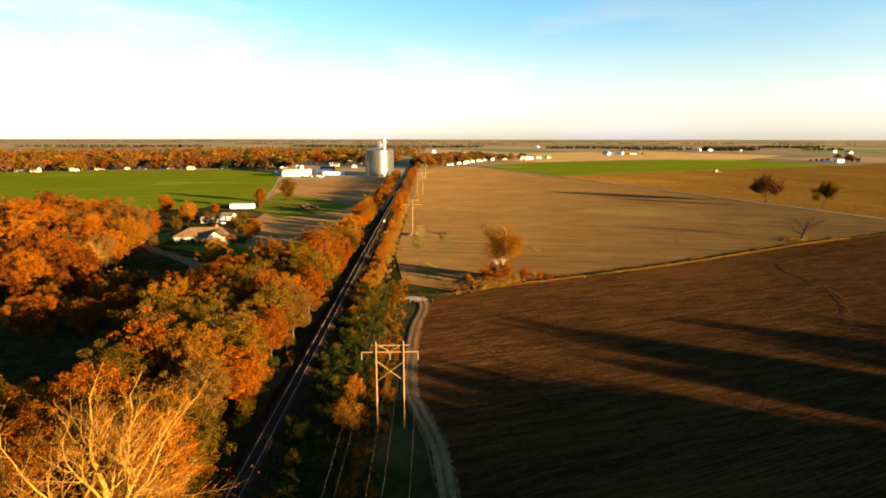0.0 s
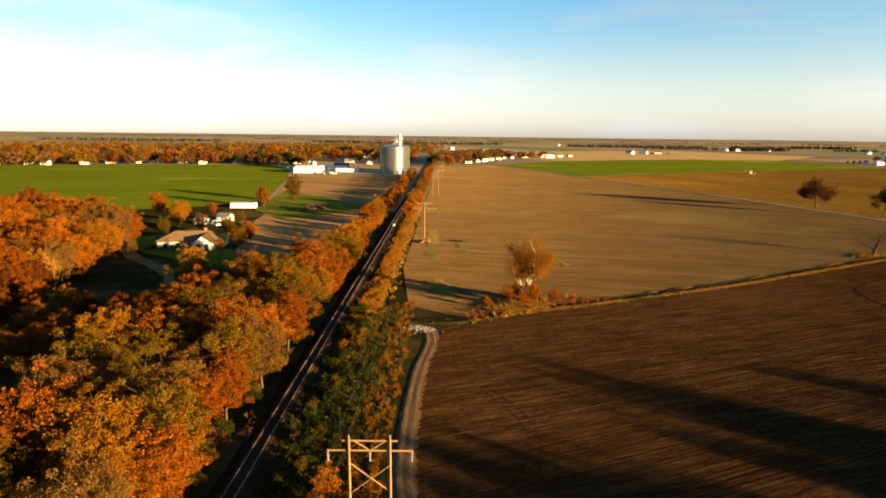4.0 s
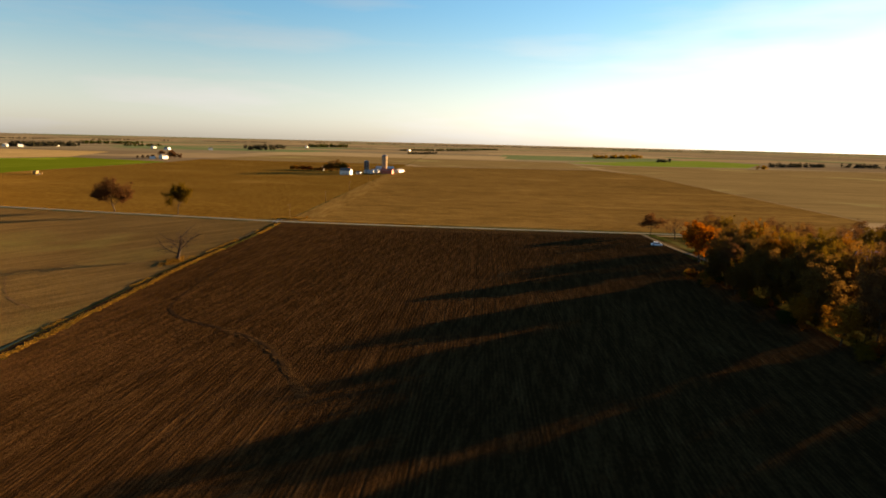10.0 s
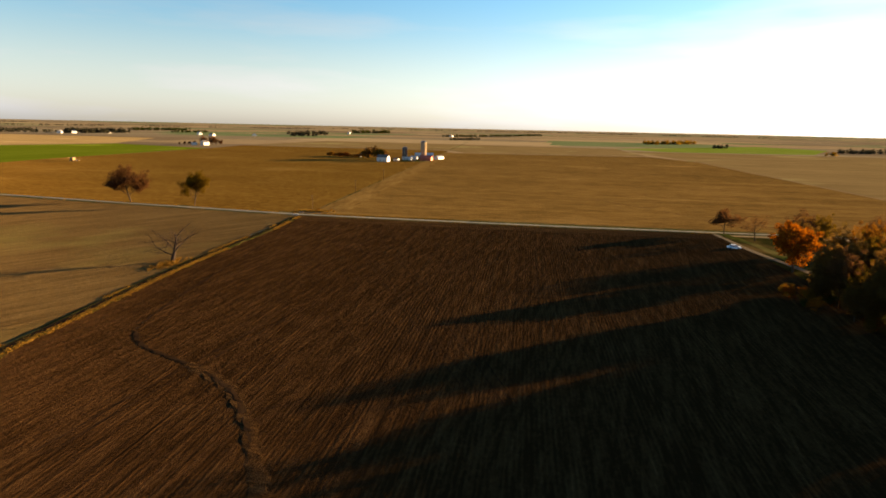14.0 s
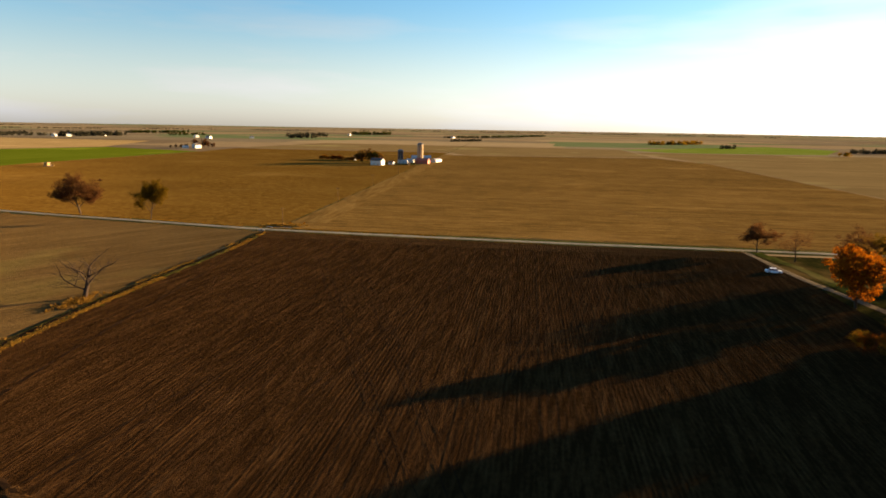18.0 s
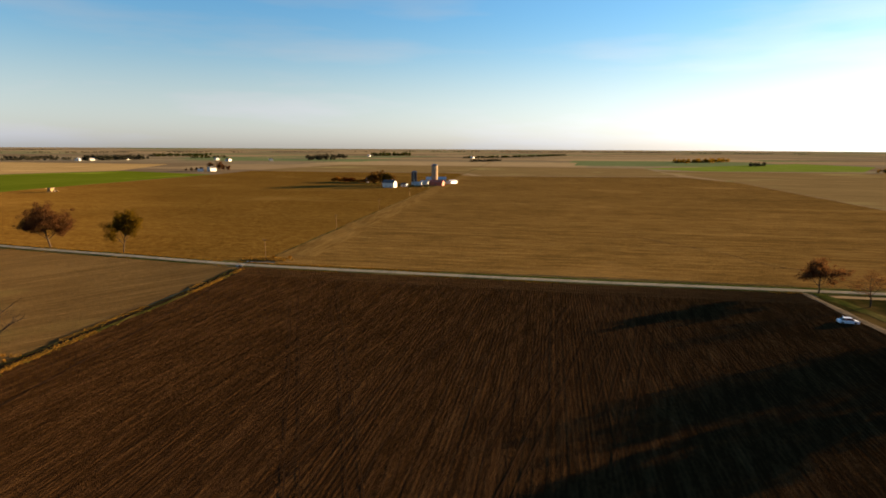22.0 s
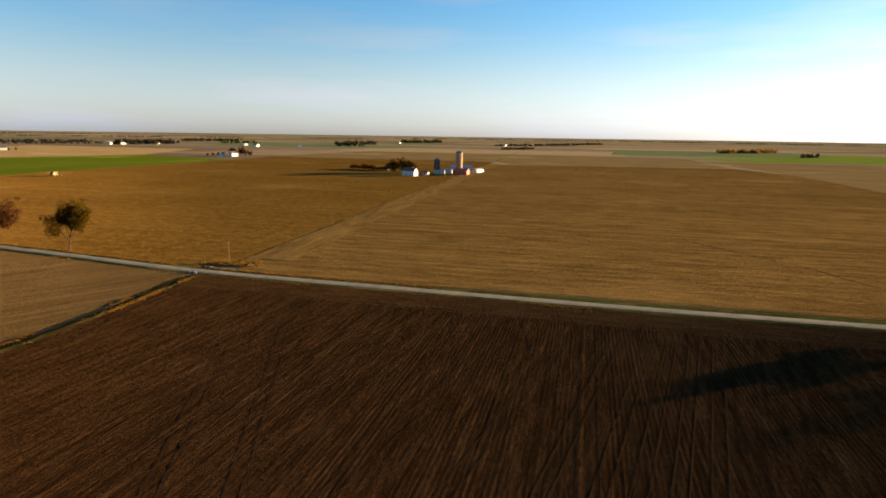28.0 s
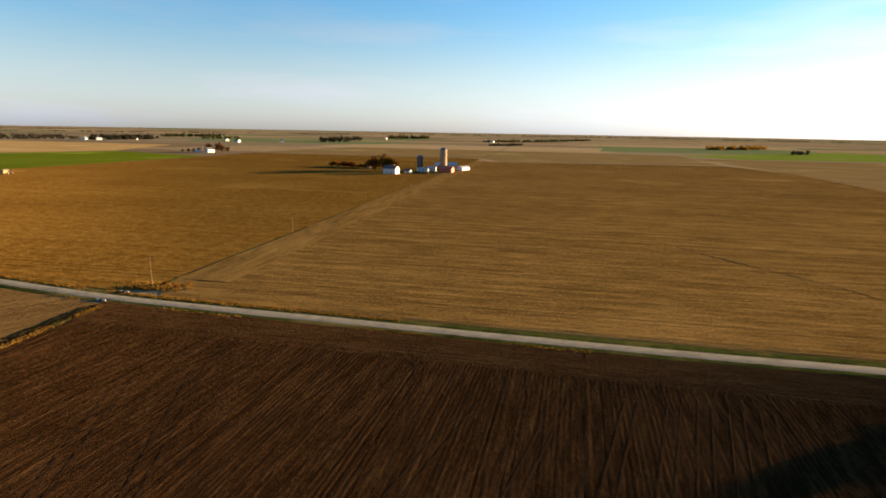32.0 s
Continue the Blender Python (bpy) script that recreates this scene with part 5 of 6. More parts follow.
# ---------------------------------------------------------------- buildings
def gable(name, label, x, y, rz, w, d, h, rise, wall, roof, category="house", windows=2, door=True, eave=0.35, chimney=False, group="", hip=False):
    """A house with a gabled or hipped roof, ridge along its width; windows on all sides."""
    ob = root(name, x, y, rz)
    tagged(ob, label, category, group)
    bm = bmesh.new()
    a, b = w / 2, d / 2
    pts = [(-a, -b), (a, -b), (a, b), (-a, b)]
    lo = [bm.verts.new((*p, 0)) for p in pts]
    hi = [bm.verts.new((*p, h)) for p in pts]
    for i in range(4):
        j = (i + 1) % 4
        bm.faces.new((lo[i], lo[j], hi[j], hi[i]))
    if not hip:
        for s, i, j in ((-1, 0, 3), (1, 1, 2)):
            top = bm.verts.new((s * a, 0, h + rise))
            bm.faces.new((hi[i], hi[j], top) if s < 0 else (hi[j], hi[i], top))
    part("wall", bm, wall, ob)
    bm = bmesh.new()
    k = b + eave
    ex = a + eave
    in_x = ex - (k if hip else 0)
    drop = rise * eave / b
    zs = h - drop
    r0, r1 = bm.verts.new((-in_x, 0, h + rise + 0.06)), bm.verts.new((in_x, 0, h + rise + 0.06))
    e = [bm.verts.new(p) for p in ((-ex, -k, zs), (ex, -k, zs), (ex, k, zs), (-ex, k, zs))]
    bm.faces.new((e[0], e[1], r1, r0))
    bm.faces.new((e[2], e[3], r0, r1))
    if hip:
        bm.faces.new((e[1], e[2], r1))
        bm.faces.new((e[3], e[0], r0))
    bm.normal_update()
    ext = bmesh.ops.solidify(bm, geom=bm.faces[:], thickness=0.14)
    part("roof", bm, roof, ob)
    n = max(1, int(w / (12 / max(1, windows)))) if windows else 0
    for s in (-1, 1):
        for i in range(n):
            u = -a + w * (i + 0.75) / (n + 0.5)
            if door and s < 0 and i == n // 2:
                part("door", box(bmesh.new(), u - 0.45, s * b - 0.05, 0.05, u + 0.45, s * b + 0.05, 2.1), M_DOOR, ob)
                continue
            win = part("window", box(bmesh.new(), u - 0.55, s * b - 0.06, 0.95, u + 0.55, s * b + 0.06, 2.15), M_WHITE, ob)
            part("pane", box(bmesh.new(), u - 0.46, s * b - 0.075, 1.03, u + 0.46, s * b + 0.075, 2.07), M_GLASS, win)
    if windows:
        for s in (-1, 1):
            win = part("window", box(bmesh.new(), s * a - 0.06, -0.6, 1.0, s * a + 0.06, 0.6, 2.15), M_WHITE, ob)
            part("pane", box(bmesh.new(), s * a - 0.075, -0.5, 1.08, s * a + 0.075, 0.5, 2.07), M_GLASS, win)
    if chimney:
        part("chimney", box(bmesh.new(), -0.4 + a * 0.4, 0.3, h, 0.4 + a * 0.4, 1.1, h + rise + 0.9, 0.03), M_RED, ob)
    return ob


def bungalow():
    """Long low house with a front gable and an arched entrance."""
    x, y, rz = -211, -52, 65
    ob = gable("bungalow", "cream bungalow with a tan shingle roof and arched porch", x, y, rz, 22, 10, 2.9, 2.7, M_CREAM, M_ROOF, "house", 3, False, 0.6, True, hip=True)
    bm = bmesh.new()
    f = [bm.verts.new(p) for p in ((3.0, -9.0, 0), (9.0, -9.0, 0), (9.0, -9.0, 2.9), (6.0, -9.0, 5.0), (3.0, -9.0, 2.9))]
    g = [bm.verts.new((v.co.x, -4.6, v.co.z)) for v in f]
    bm.faces.new(f)
    for i in range(5):
        j = (i + 1) % 5
        bm.faces.new((f[i], g[i], g[j], f[j]))
    porch = part("front_gable", bm, M_WHITE, ob, "white front gable")
    bm = bmesh.new()
    for s in (-1, 1):
        q = [bm.verts.new(p) for p in ((6.0, -9.4, 5.22), (6.0 + s * 3.5, -9.4, 2.75), (6.0 + s * 3.5, -1.0, 2.75), (6.0, -1.0, 5.22))]
        bm.faces.new(q if s > 0 else q[::-1])
    bmesh.ops.solidify(bm, geom=bm.faces[:], thickness=0.14)
    part("gable_roof", bm, M_ROOF, ob)
    for u in (4.6, 7.4):
        bm = box(bmesh.new(), u - 0.75, -9.06, 0.1, u + 0.75, -8.96, 1.7)
        bmesh.ops.create_cone(bm, cap_ends=True, segments=20, radius1=0.75, radius2=0.75, depth=0.1, matrix=Matrix.Translation((u, -9.01, 1.7)) @ pose(0, 0, 0, 90))
        part("arched_window", bm, M_GLASS, porch)
    part("garage_door", box(bmesh.new(), -9.8, -5.08, 0.05, -5.2, -4.95, 2.3), M_WHITE, ob)
    part("foundation", box(bmesh.new(), -11.1, -5.1, -0.1, 11.1, 5.1, 0.25), M_CONC, ob)


bungalow()
land(strip("house_lawn", [(-240, -62), (-212, -60), (-185, -46), (-172, -40)], ((-10, 0.07), (0, 0.1), (10, 0.07)), M_MOWN, 5, 0.6, 30), "mown green lawn in front of the bungalow", "lawn")
land(strip("house_drive", [(-150, -64), (-165, -63), (-180, -66), (-200, -72), (-225, -76)], ((-2.2, 0.12), (0, 0.16), (2.2, 0.12)), M_TRACK, 4, 0.3, 31), "pale earth drive towards the bungalow", "driveway")
rng = random.Random(12)
for i in range(13):
    t = i / 12
    plant(("bush_green", 0), -208 + 7 * t + rng.uniform(-0.6, 0.6), -68 + 15 * t + rng.uniform(-0.6, 0.6), rng.uniform(1.6, 3.2), rng.uniform(0, 360), 3.2, 0.75, "clipped dark green shrub before the bungalow", "shrubs before the bungalow")
gable("long_shed", "long white metal shed on the lawn", -313, -15, 62, 13.5, 4.2, 2.6, 0.6, M_WHITE, M_TIN, "shed", 0, False, 0.1)
gable("garden_shed", "small white shed behind the bungalow", -262, -43, 40, 5, 3.6, 2.3, 1.0, M_WHITE, M_TIN, "shed", 1)
gable("garage", "white garage with a grey roof", -268, -32, 50, 6, 5, 2.5, 1.3, M_WHITE, M_ROOFD, "garage", 1)


def vehicle(name, label, x, y, rz, paint, length=4.6, width=1.8, height=1.5, cab=(0.22, 0.85)):
    """A parked car: shaped body, glazed cabin, lights and four wheels."""
    ob = root(name, x, y, rz)
    tagged(ob, label, "car")
    bm = bmesh.new()
    L, W = length / 2, width / 2
    prof = [(-L, 0.35), (-L, 0.75), (-L * 0.9, 0.92), (-L * 0.45, 1.0), (L * 0.5, 0.98), (L * 0.95, 0.85), (L, 0.6), (L, 0.3), (L * 0.8, 0.25), (-L * 0.8, 0.25)]
    rows = []
    for s in (-1, 1):
        rows.append([bm.verts.new((u, s * W * (0.93 if z > 0.9 else 1.0), z)) for u, z in prof])
    k = len(prof)
    bm.faces.new(rows[0])
    bm.faces.new(rows[1][::-1])
    for i in range(k):
        j = (i + 1) % k
        bm.faces.new((rows[0][j], rows[0][i], rows[1][i], rows[1][j]))
    body = part("body", bm, paint, ob)
    x0, x1 = -L + length * (1 - cab[1]), -L + length * (1 - cab[0])
    bm = bmesh.new()
    lo = [bm.verts.new(p) for p in ((x0, -W * 0.9, 0.97), (x1, -W * 0.9, 0.97), (x1, W * 0.9, 0.97), (x0, W * 0.9, 0.97))]
    hi = [bm.verts.new(p) for p in ((x0 + 0.45, -W * 0.72, height), (x1 - 0.65, -W * 0.72, height), (x1 - 0.65, W * 0.72, height), (x0 + 0.45, W * 0.72, height))]
    for i in range(4):
        j = (i + 1) % 4
        bm.faces.new((lo[i], lo[j], hi[j], hi[i]))
    bm.faces.new(hi)
    part("glasshouse", bm, M_GLASS, ob)
    part("roof", box(bmesh.new(), x0 + 0.4, -W * 0.74, height - 0.02, x1 - 0.6, W * 0.74, height + 0.05, 0.02), paint, ob)
    for s in (-1, 1):
        part("headlight", box(bmesh.new(), L * 0.93, s * W * 0.7 - 0.18, 0.62, L + 0.01, s * W * 0.7 + 0.18, 0.76), M_INSUL, ob)
        for u in (-L * 0.62, L * 0.62):
            wheel = part("wheel", rod(bmesh.new(), (u, s * (W - 0.2), 0.32), (u, s * (W + 0.02), 0.32), 0.32, None, 16), M_BLACK, ob)
            part("rim", rod(bmesh.new(), (u, s * (W + 0.01), 0.32), (u, s * (W + 0.03), 0.32), 0.2, None, 12), M_STEEL, wheel)
    return ob


vehicle("parked_car", "silver car parked on grass beside the driveway", 106.5, 200.3, -12, M_CAR)
vehicle("parked_van", "white van parked beside the bungalow", -256, -38, 20, M_WHITE, 5.2, 2.0, 2.2, (0.1, 0.95))
vehicle("farm_car", "dark car parked by the bungalow", -228, -62, 20, M_DARKSILO)
gable("blue_house", "house with a bright blue metal roof behind the trees", 176, 166, -8, 15, 9, 2.8, 2.4, M_DOOR, M_BLUE, "house", 2, True)


# ---------------------------------------------------------------- grain bins and elevator
def grain_bin(x, y, r, eave, peak, label):
    ob = root("grain_bin", x, y, 20)
    tagged(ob, label, "grain bin", "grain bins by the railway")
    n, rings = 48, max(6, int(eave / 1.15))
    v, f = [], []
    for i in range(rings * 2 + 1):
        z = eave * i / (rings * 2)
        rr = r + (0.09 if i % 2 else 0.0)
        v += [(rr * math.cos(2 * math.pi * j / n), rr * math.sin(2 * math.pi * j / n), z) for j in range(n)]
        if i:
            f += [((i - 1) * n + j, (i - 1) * n + (j + 1) % n, i * n + (j + 1) % n, i * n + j) for j in range(n)]
    piece("drum", v, f, M_STEEL, ob, smooth=True)
    v = [((r + 0.3) * math.cos(2 * math.pi * j / n), (r + 0.3) * math.sin(2 * math.pi * j / n), eave) for j in range(n)]
    v += [(1.2 * math.cos(2 * math.pi * j / n), 1.2 * math.sin(2 * math.pi * j / n), peak) for j in range(n)]
    f = [(j, (j + 1) % n, n + (j + 1) % n, n + j) for j in range(n)] + [tuple(range(n, 2 * n))]
    piece("roof", v, f, M_STEEL, ob)
    part("cap", rod(bmesh.new(), (0, 0, peak - 0.1), (0, 0, peak + 1.0), 1.3, 1.1, 16), M_STEEL, ob)
    part("base", rod(bmesh.new(), (0, 0, -0.2), (0, 0, 0.5), r + 0.6, None, 40), M_CONC, ob)
    for j in range(0, n, 3):
        a = 2 * math.pi * j / n
        c, s = math.cos(a), math.sin(a)
        part("stiffener", rod(bmesh.new(), ((r + 0.12) * c, (r + 0.12) * s, 0.3), ((r + 0.12) * c, (r + 0.12) * s, eave), 0.07, None, 4), M_STEEL, ob)
    a = radians(215)
    bm = bmesh.new()
    for o in (-0.25, 0.25):
        q = ((r + 0.35) * math.cos(a) - o * math.sin(a), (r + 0.35) * math.sin(a) + o * math.cos(a))
        rod(bm, (*q, 0.5), (*q, eave + 1), 0.05, None, 4)
    for i in range(int(eave / 0.6)):
        p = [((r + 0.35) * math.cos(a) - o * math.sin(a), (r + 0.35) * math.sin(a) + o * math.cos(a), 0.8 + 0.6 * i) for o in (-0.25, 0.25)]
        rod(bm, p[0], p[1], 0.03, None, 4)
    part("ladder", bm, M_STEEL, ob)
    return ob


grain_bin(-535, 180, 14.0, 28.0, 30.5, "tall corrugated steel grain bin beside the railway")
grain_bin(-568.5, 200.5, 13.5, 28.0, 30.5, "second corrugated steel grain bin behind the first")


def elevator_leg(x, y):
    """Lattice tower with head house, spouts and a walkway."""
    ob = root("grain_elevator", x, y, 30)
    tagged(ob, "white steel elevator tower with head house and spouts above the bins", "elevator")
    top = 41.0
    for sx in (-1.6, 1.6):
        for sy in (-1.6, 1.6):
            part("post", rod(bmesh.new(), (sx, sy, 0), (sx, sy, top - 4), 0.22, None, 6), M_WHITE, ob)
    for i in range(8):
        z = 4.5 * (i + 1)
        bm = bmesh.new()
        for a, b in (((-1.6, -1.6), (1.6, -1.6)), ((1.6, -1.6), (1.6, 1.6)), ((1.6, 1.6), (-1.6, 1.6)), ((-1.6, 1.6), (-1.6, -1.6))):
            rod(bm, (*a, z), (*b, z), 0.12, None, 4)
            rod(bm, (*a, z), (*b, z - 4.5), 0.09, None, 4)
        part("girt", bm, M_WHITE, ob)
    for s in (-0.6, 0.6):
        part("leg_casing", box(bmesh.new(), s - 0.4, -0.5, 0, s + 0.4, 0.5, top - 1), M_WHITE, ob)
    for sx in (-5.5, -2.5):
        part("spout_stand", rod(bmesh.new(), (sx, -3.0, 30), (sx, -3.0, top - 3), 0.25, None, 6), M_WHITE, ob)
    part("head_house", box(bmesh.new(), -1.9, -2.2, top - 6.0, 2.1, 2.2, top - 2.2, 0.15), M_WHITE, ob)
    part("distributor", box(bmesh.new(), -6.2, -2.0, top - 8.6, -3.0, 2.0, top - 4.4, 0.12), M_WHITE, ob)
    part("walkway", box(bmesh.new(), -6.4, -2.3, top - 8.9, 3.0, 2.3, top - 8.6, 0.03), M_STEEL, ob)
    part("head_roof", box(bmesh.new(), -1.1, -1.4, top - 2.2, 1.3, 1.4, top + 0.3, 0.25), M_WHITE, ob)
    part("spout", rod(bmesh.new(), (2.0, 0, top - 4), (12.0, -14.0, 32.0), 0.45, None, 10), M_WHITE, ob)
    part("spout", rod(bmesh.new(), (-1.0, 0, top - 4), (-10.0, 12.0, 31.0), 0.45, None, 10), M_WHITE, ob)


elevator_leg(-550, 194)
land(strip("mill_yard", [(-650, 92), (-590, 110), (-545, 150), (-520, 200), (-560, 250)], ((-20, 0.09), (0, 0.12), (9, 0.09)), M_GRAVEL, 10, 1.0, 40), "pale gravel yard round the grain bins", "yard")
gable("grain_shed", "large white metal warehouse with a low roof", -578, 101, 58, 26, 20, 5.5, 2.0, M_WHITE, M_WHITE, "warehouse", 0, False, 0.1)
gable("grain_shed_annex", "white annex of the warehouse", -600, 116, 58, 14, 22, 4.6, 1.6, M_WHITE, M_TIN, "warehouse", 0, False, 0.1)
gable("mill_office", "low blue-white metal building", -612, 140, 58, 30, 12, 4.0, 1.2, M_TIN, M_TIN, "building", 2)
gable("long_store", "long white flat store by the yard", -574, 143, 58, 24, 8, 3.6, 0.5, M_WHITE, M_WHITE, "building", 0, False, 0.1)
gable("dark_store", "dark metal shed behind the yard", -640, 160, 58, 16, 12, 5.0, 1.8, M_DARKSILO, M_ROOFD, "building", 0, False)
grain_tank = root("storage_tank", -622, 116, 0)
tagged(grain_tank, "pair of small white storage tanks on the yard", "tank")
for i, (dx, dy) in enumerate(((0, 0), (5.2, 3.0))):
    bm = bmesh.new()
    rod(bm, (dx, dy, 0), (dx, dy, 8.5), 2.6, None, 24)
    rod(bm, (dx, dy, 8.5), (dx, dy, 10.0), 2.7, 0.4, 24)
    part("tank", bm, M_WHITE, grain_tank)
for i, (x, y) in enumerate(((-556, 108), (-562, 122), (-548, 118), (-590, 84), (-640, 96), (-604, 92))):
    vehicle("farm_truck", "white truck parked on the gravel yard", x, y, 30 + i * 40, M_WHITE if i % 2 else M_CREAM, 7.0, 2.3, 2.7, (0.05, 0.35))
sign = root("signal_box", -216, 31.5, RANG)
tagged(sign, "small white equipment box beside the railway", "box")
part("cabinet", box(bmesh.new(), -0.6, -0.4, 0.15, 0.6, 0.4, 1.7, 0.04), M_WHITE, sign)
part("cabinet_roof", box(bmesh.new(), -0.7, -0.5, 1.7, 0.7, 0.5, 1.8, 0.02), M_STEEL, sign)
part("plinth", box(bmesh.new(), -0.7, -0.5, -0.05, 0.7, 0.5, 0.15), M_CONC, sign)


# ---------------------------------------------------------------- farmstead with silos
def silo(x, y, r, h, mat, label, base=None, dome=M_STEEL):
    ob = root("silo", x, y)
    tagged(ob, label, "silo", "silos of the farmstead")
    n = 28
    v, f = [], []
    rings = int(h / 0.75)
    for i in range(rings + 1):
        z = h * i / rings
        rr = r + (0.05 if i % 2 else 0)
        v += [(rr * math.cos(2 * math.pi * j / n), rr * math.sin(2 * math.pi * j / n), z) for j in range(n)]
        if i:
            f += [((i - 1) * n + j, (i - 1) * n + (j + 1) % n, i * n + (j + 1) % n, i * n + j) for j in range(n)]
    piece("drum", v, f, mat, ob)
    bm = bmesh.new()
    bmesh.ops.create_uvsphere(bm, u_segments=24, v_segments=12, radius=r + 0.15)
    bmesh.ops.bisect_plane(bm, geom=bm.verts[:] + bm.edges[:] + bm.faces[:], plane_co=(0, 0, 0), plane_no=(0, 0, 1), clear_inner=True)
    for q in bm.verts:
        q.co.z = q.co.z * 0.55 + h
    part("dome", bm, dome, ob, smooth=True)
    part("chute", box(bmesh.new(), -0.6, -r - 0.8, 0.2, 0.6, -r + 0.1, h - 0.2, 0.05), dome, ob)
    if base:
        part("white_band", rod(bmesh.new(), (0, 0, 0), (0, 0, h * 0.28), r + 0.25, None, 28), base, ob)
    return ob


silo(-32, 712, 3.6, 22.0, M_STAVE, "tall pale concrete stave silo with a metal dome")
silo(-55, 704, 3.1, 14.5, M_DARKSILO, "dark blue silo with a pale dome and white foot", M_WHITE)
gable("red_barn", "red wooden barn with a low roof beside the silo", -28, 696, -16, 15, 9, 4.2, 2.4, M_RED, M_RED, "barn", 1, True)
gable("cattle_shed", "long white open cattle shed", -13, 735, 66, 17, 7, 3.2, 1.2, M_WHITE, M_TIN, "shed", 0, False)
gable("blue_barn", "pale blue metal machinery shed", -33, 752, 10, 24, 12, 4.6, 2.4, M_TIN, M_TIN, "barn", 0, False)
gable("farm_house", "white two-storey farmhouse with a grey roof", -77, 662, -16, 13, 9, 5.4, 2.6, M_WHITE, M_ROOFD, "house", 2, True, 0.4, True)
gable("farm_garage", "small white farm outbuilding", -63, 676, -16, 6, 5, 2.6, 1.4, M_WHITE, M_ROOFD, "shed", 1)
gable("milk_house", "small white shed at the foot of the silos", -50, 696, -16, 8, 5, 3.0, 1.4, M_WHITE, M_TIN, "shed", 1)
gable("farm_store", "small white farm store", -44, 712, -16, 8, 6, 3.4, 1.6, M_WHITE, M_TIN, "shed", 0, False)
gable("pump_house", "tiny white shed in the farm garden", -117, 742, 0, 4, 4, 3.4, 1.4, M_WHITE, M_TIN, "shed", 0, False)
land(strip("field_headland", [(-58.5, 275), (-37, 525), (-17.5, 745), (0, 930)], ((-6.5, 0.2), (-3, 0.24), (3, 0.25), (9.0, 0.2)), M_HEAD, 8, 0.6, 43), "smooth paler headland beside the field strip", "headland")
land(strip("farm_lawn", [(-172, 735), (-120, 722), (-70, 690), (-20, 680)], ((-16, 0.12), (0, 0.16), (14, 0.12)), M_VERGE, 8, 1.0, 41), "dark green farm garden", "lawn")
for i, (x, y, h, key) in enumerate(((-98, 690, 13, "far_brown"), (-92, 700, 14, "far_brown"), (-85, 692, 12, "far_olive"), (-104, 702, 11, "far_brown"), (-80, 700, 11, "far_brown"))):
    plant((key.replace("brown", "tawny"), i % 2), x, y, h * 1.2, i * 70, 14.0, 1.2, "brown thin-leaved tree by the farmhouse", "farm trees")
rng = random.Random(19)
for i in range(26):
    u = i / 25
    plant((rng.choice(("far_rust", "far_tawny", "far_gold", "far_tawny")), i % 2), -160 + 56 * u + rng.uniform(-2, 2), 744 - 18 * u + rng.uniform(-4, 4), rng.uniform(3.5, 7.0), rng.uniform(0, 360), 14.0, 1.7, "low brown orchard tree in the farm garden", "farm orchard")
brush_pile(-44, 672, 4, 24, BARK, "dark heap of timber at the field edge", 8, 0.15)

# small farm among trees, green field behind it
gable("white_farmhouse", "white farmhouse among dark trees", -437, 1010, 62, 12, 9, 5.6, 3.0, M_WHITE, M_ROOFD, "house", 2)
gable("farm_shed", "low white farm shed", -452, 1000, 30, 9, 6, 3.2, 1.4, M_WHITE, M_TIN, "shed", 0, False)
for i, (dx, dy, h) in enumerate(((-8, 16, 12), (6, 18, 13), (14, 14, 10), (-22, 8, 6), (-30, 6, 5), (-38, 4, 5), (-46, 0, 4), (22, 16, 8))):
    plant(("far_brown", i % 2), -437 + dx, 1010 + dy, h * 1.25, i * 40, 14.0, 1.1, "dark brown tree by the white farmhouse", "farm trees")


def combine_harvester(x, y, rz):
    ob = root("combine_harvester", x, y, rz)
    tagged(ob, "yellow combine harvester working in the stubble", "harvester")
    part("body", box(bmesh.new(), -3.2, -1.5, 1.0, 2.2, 1.5, 3.3, 0.2), M_YELLOW, ob)
    part("grain_tank", box(bmesh.new(), -2.2, -1.4, 3.3, 0.8, 1.4, 4.0, 0.1), M_YELLOW, ob)
    part("cab", box(bmesh.new(), 2.2, -1.0, 1.8, 3.7, 1.0, 3.6, 0.15), M_GLASS, ob)
    part("cab_roof", box(bmesh.new(), 2.1, -1.1, 3.6, 3.9, 1.1, 3.8, 0.05), M_WHITE, ob)
    part("header", box(bmesh.new(), 4.3, -3.2, 0.2, 5.6, 3.2, 1.2, 0.15), M_YELLOW, ob)
    part("feeder", box(bmesh.new(), 3.0, -0.7, 0.6, 4.5, 0.7, 1.6, 0.05), M_YELLOW, ob)
    for s in (-1, 1):
        for u, r in ((1.8, 0.95), (-2.4, 0.6)):
            wheel = part("wheel", rod(bmesh.new(), (u, s * 1.3, r), (u, s * 1.9, r), r, None, 18), M_BLACK, ob)
            part("rim", rod(bmesh.new(), (u, s * 1.88, r), (u, s * 1.93, r), r * 0.5, None, 12), M_YELLOW, wheel)
    part("auger", rod(bmesh.new(), (-1.0, 1.5, 3.6), (-5.2, 2.0, 3.9), 0.2, None, 8), M_YELLOW, ob)


combine_harvester(-377, 559, 95)

# ---------------------------------------------------------------- town
rng = random.Random(50)
WALLS = ((M_WHITE, "white"), (M_CREAM, "cream"), (M_CREAM, "cream"), (M_CONC, "grey"))
ROOFS = ((M_ROOFD, "grey roof"), (M_ROOF, "tan roof"), (M_ROOFD, "dark roof"))


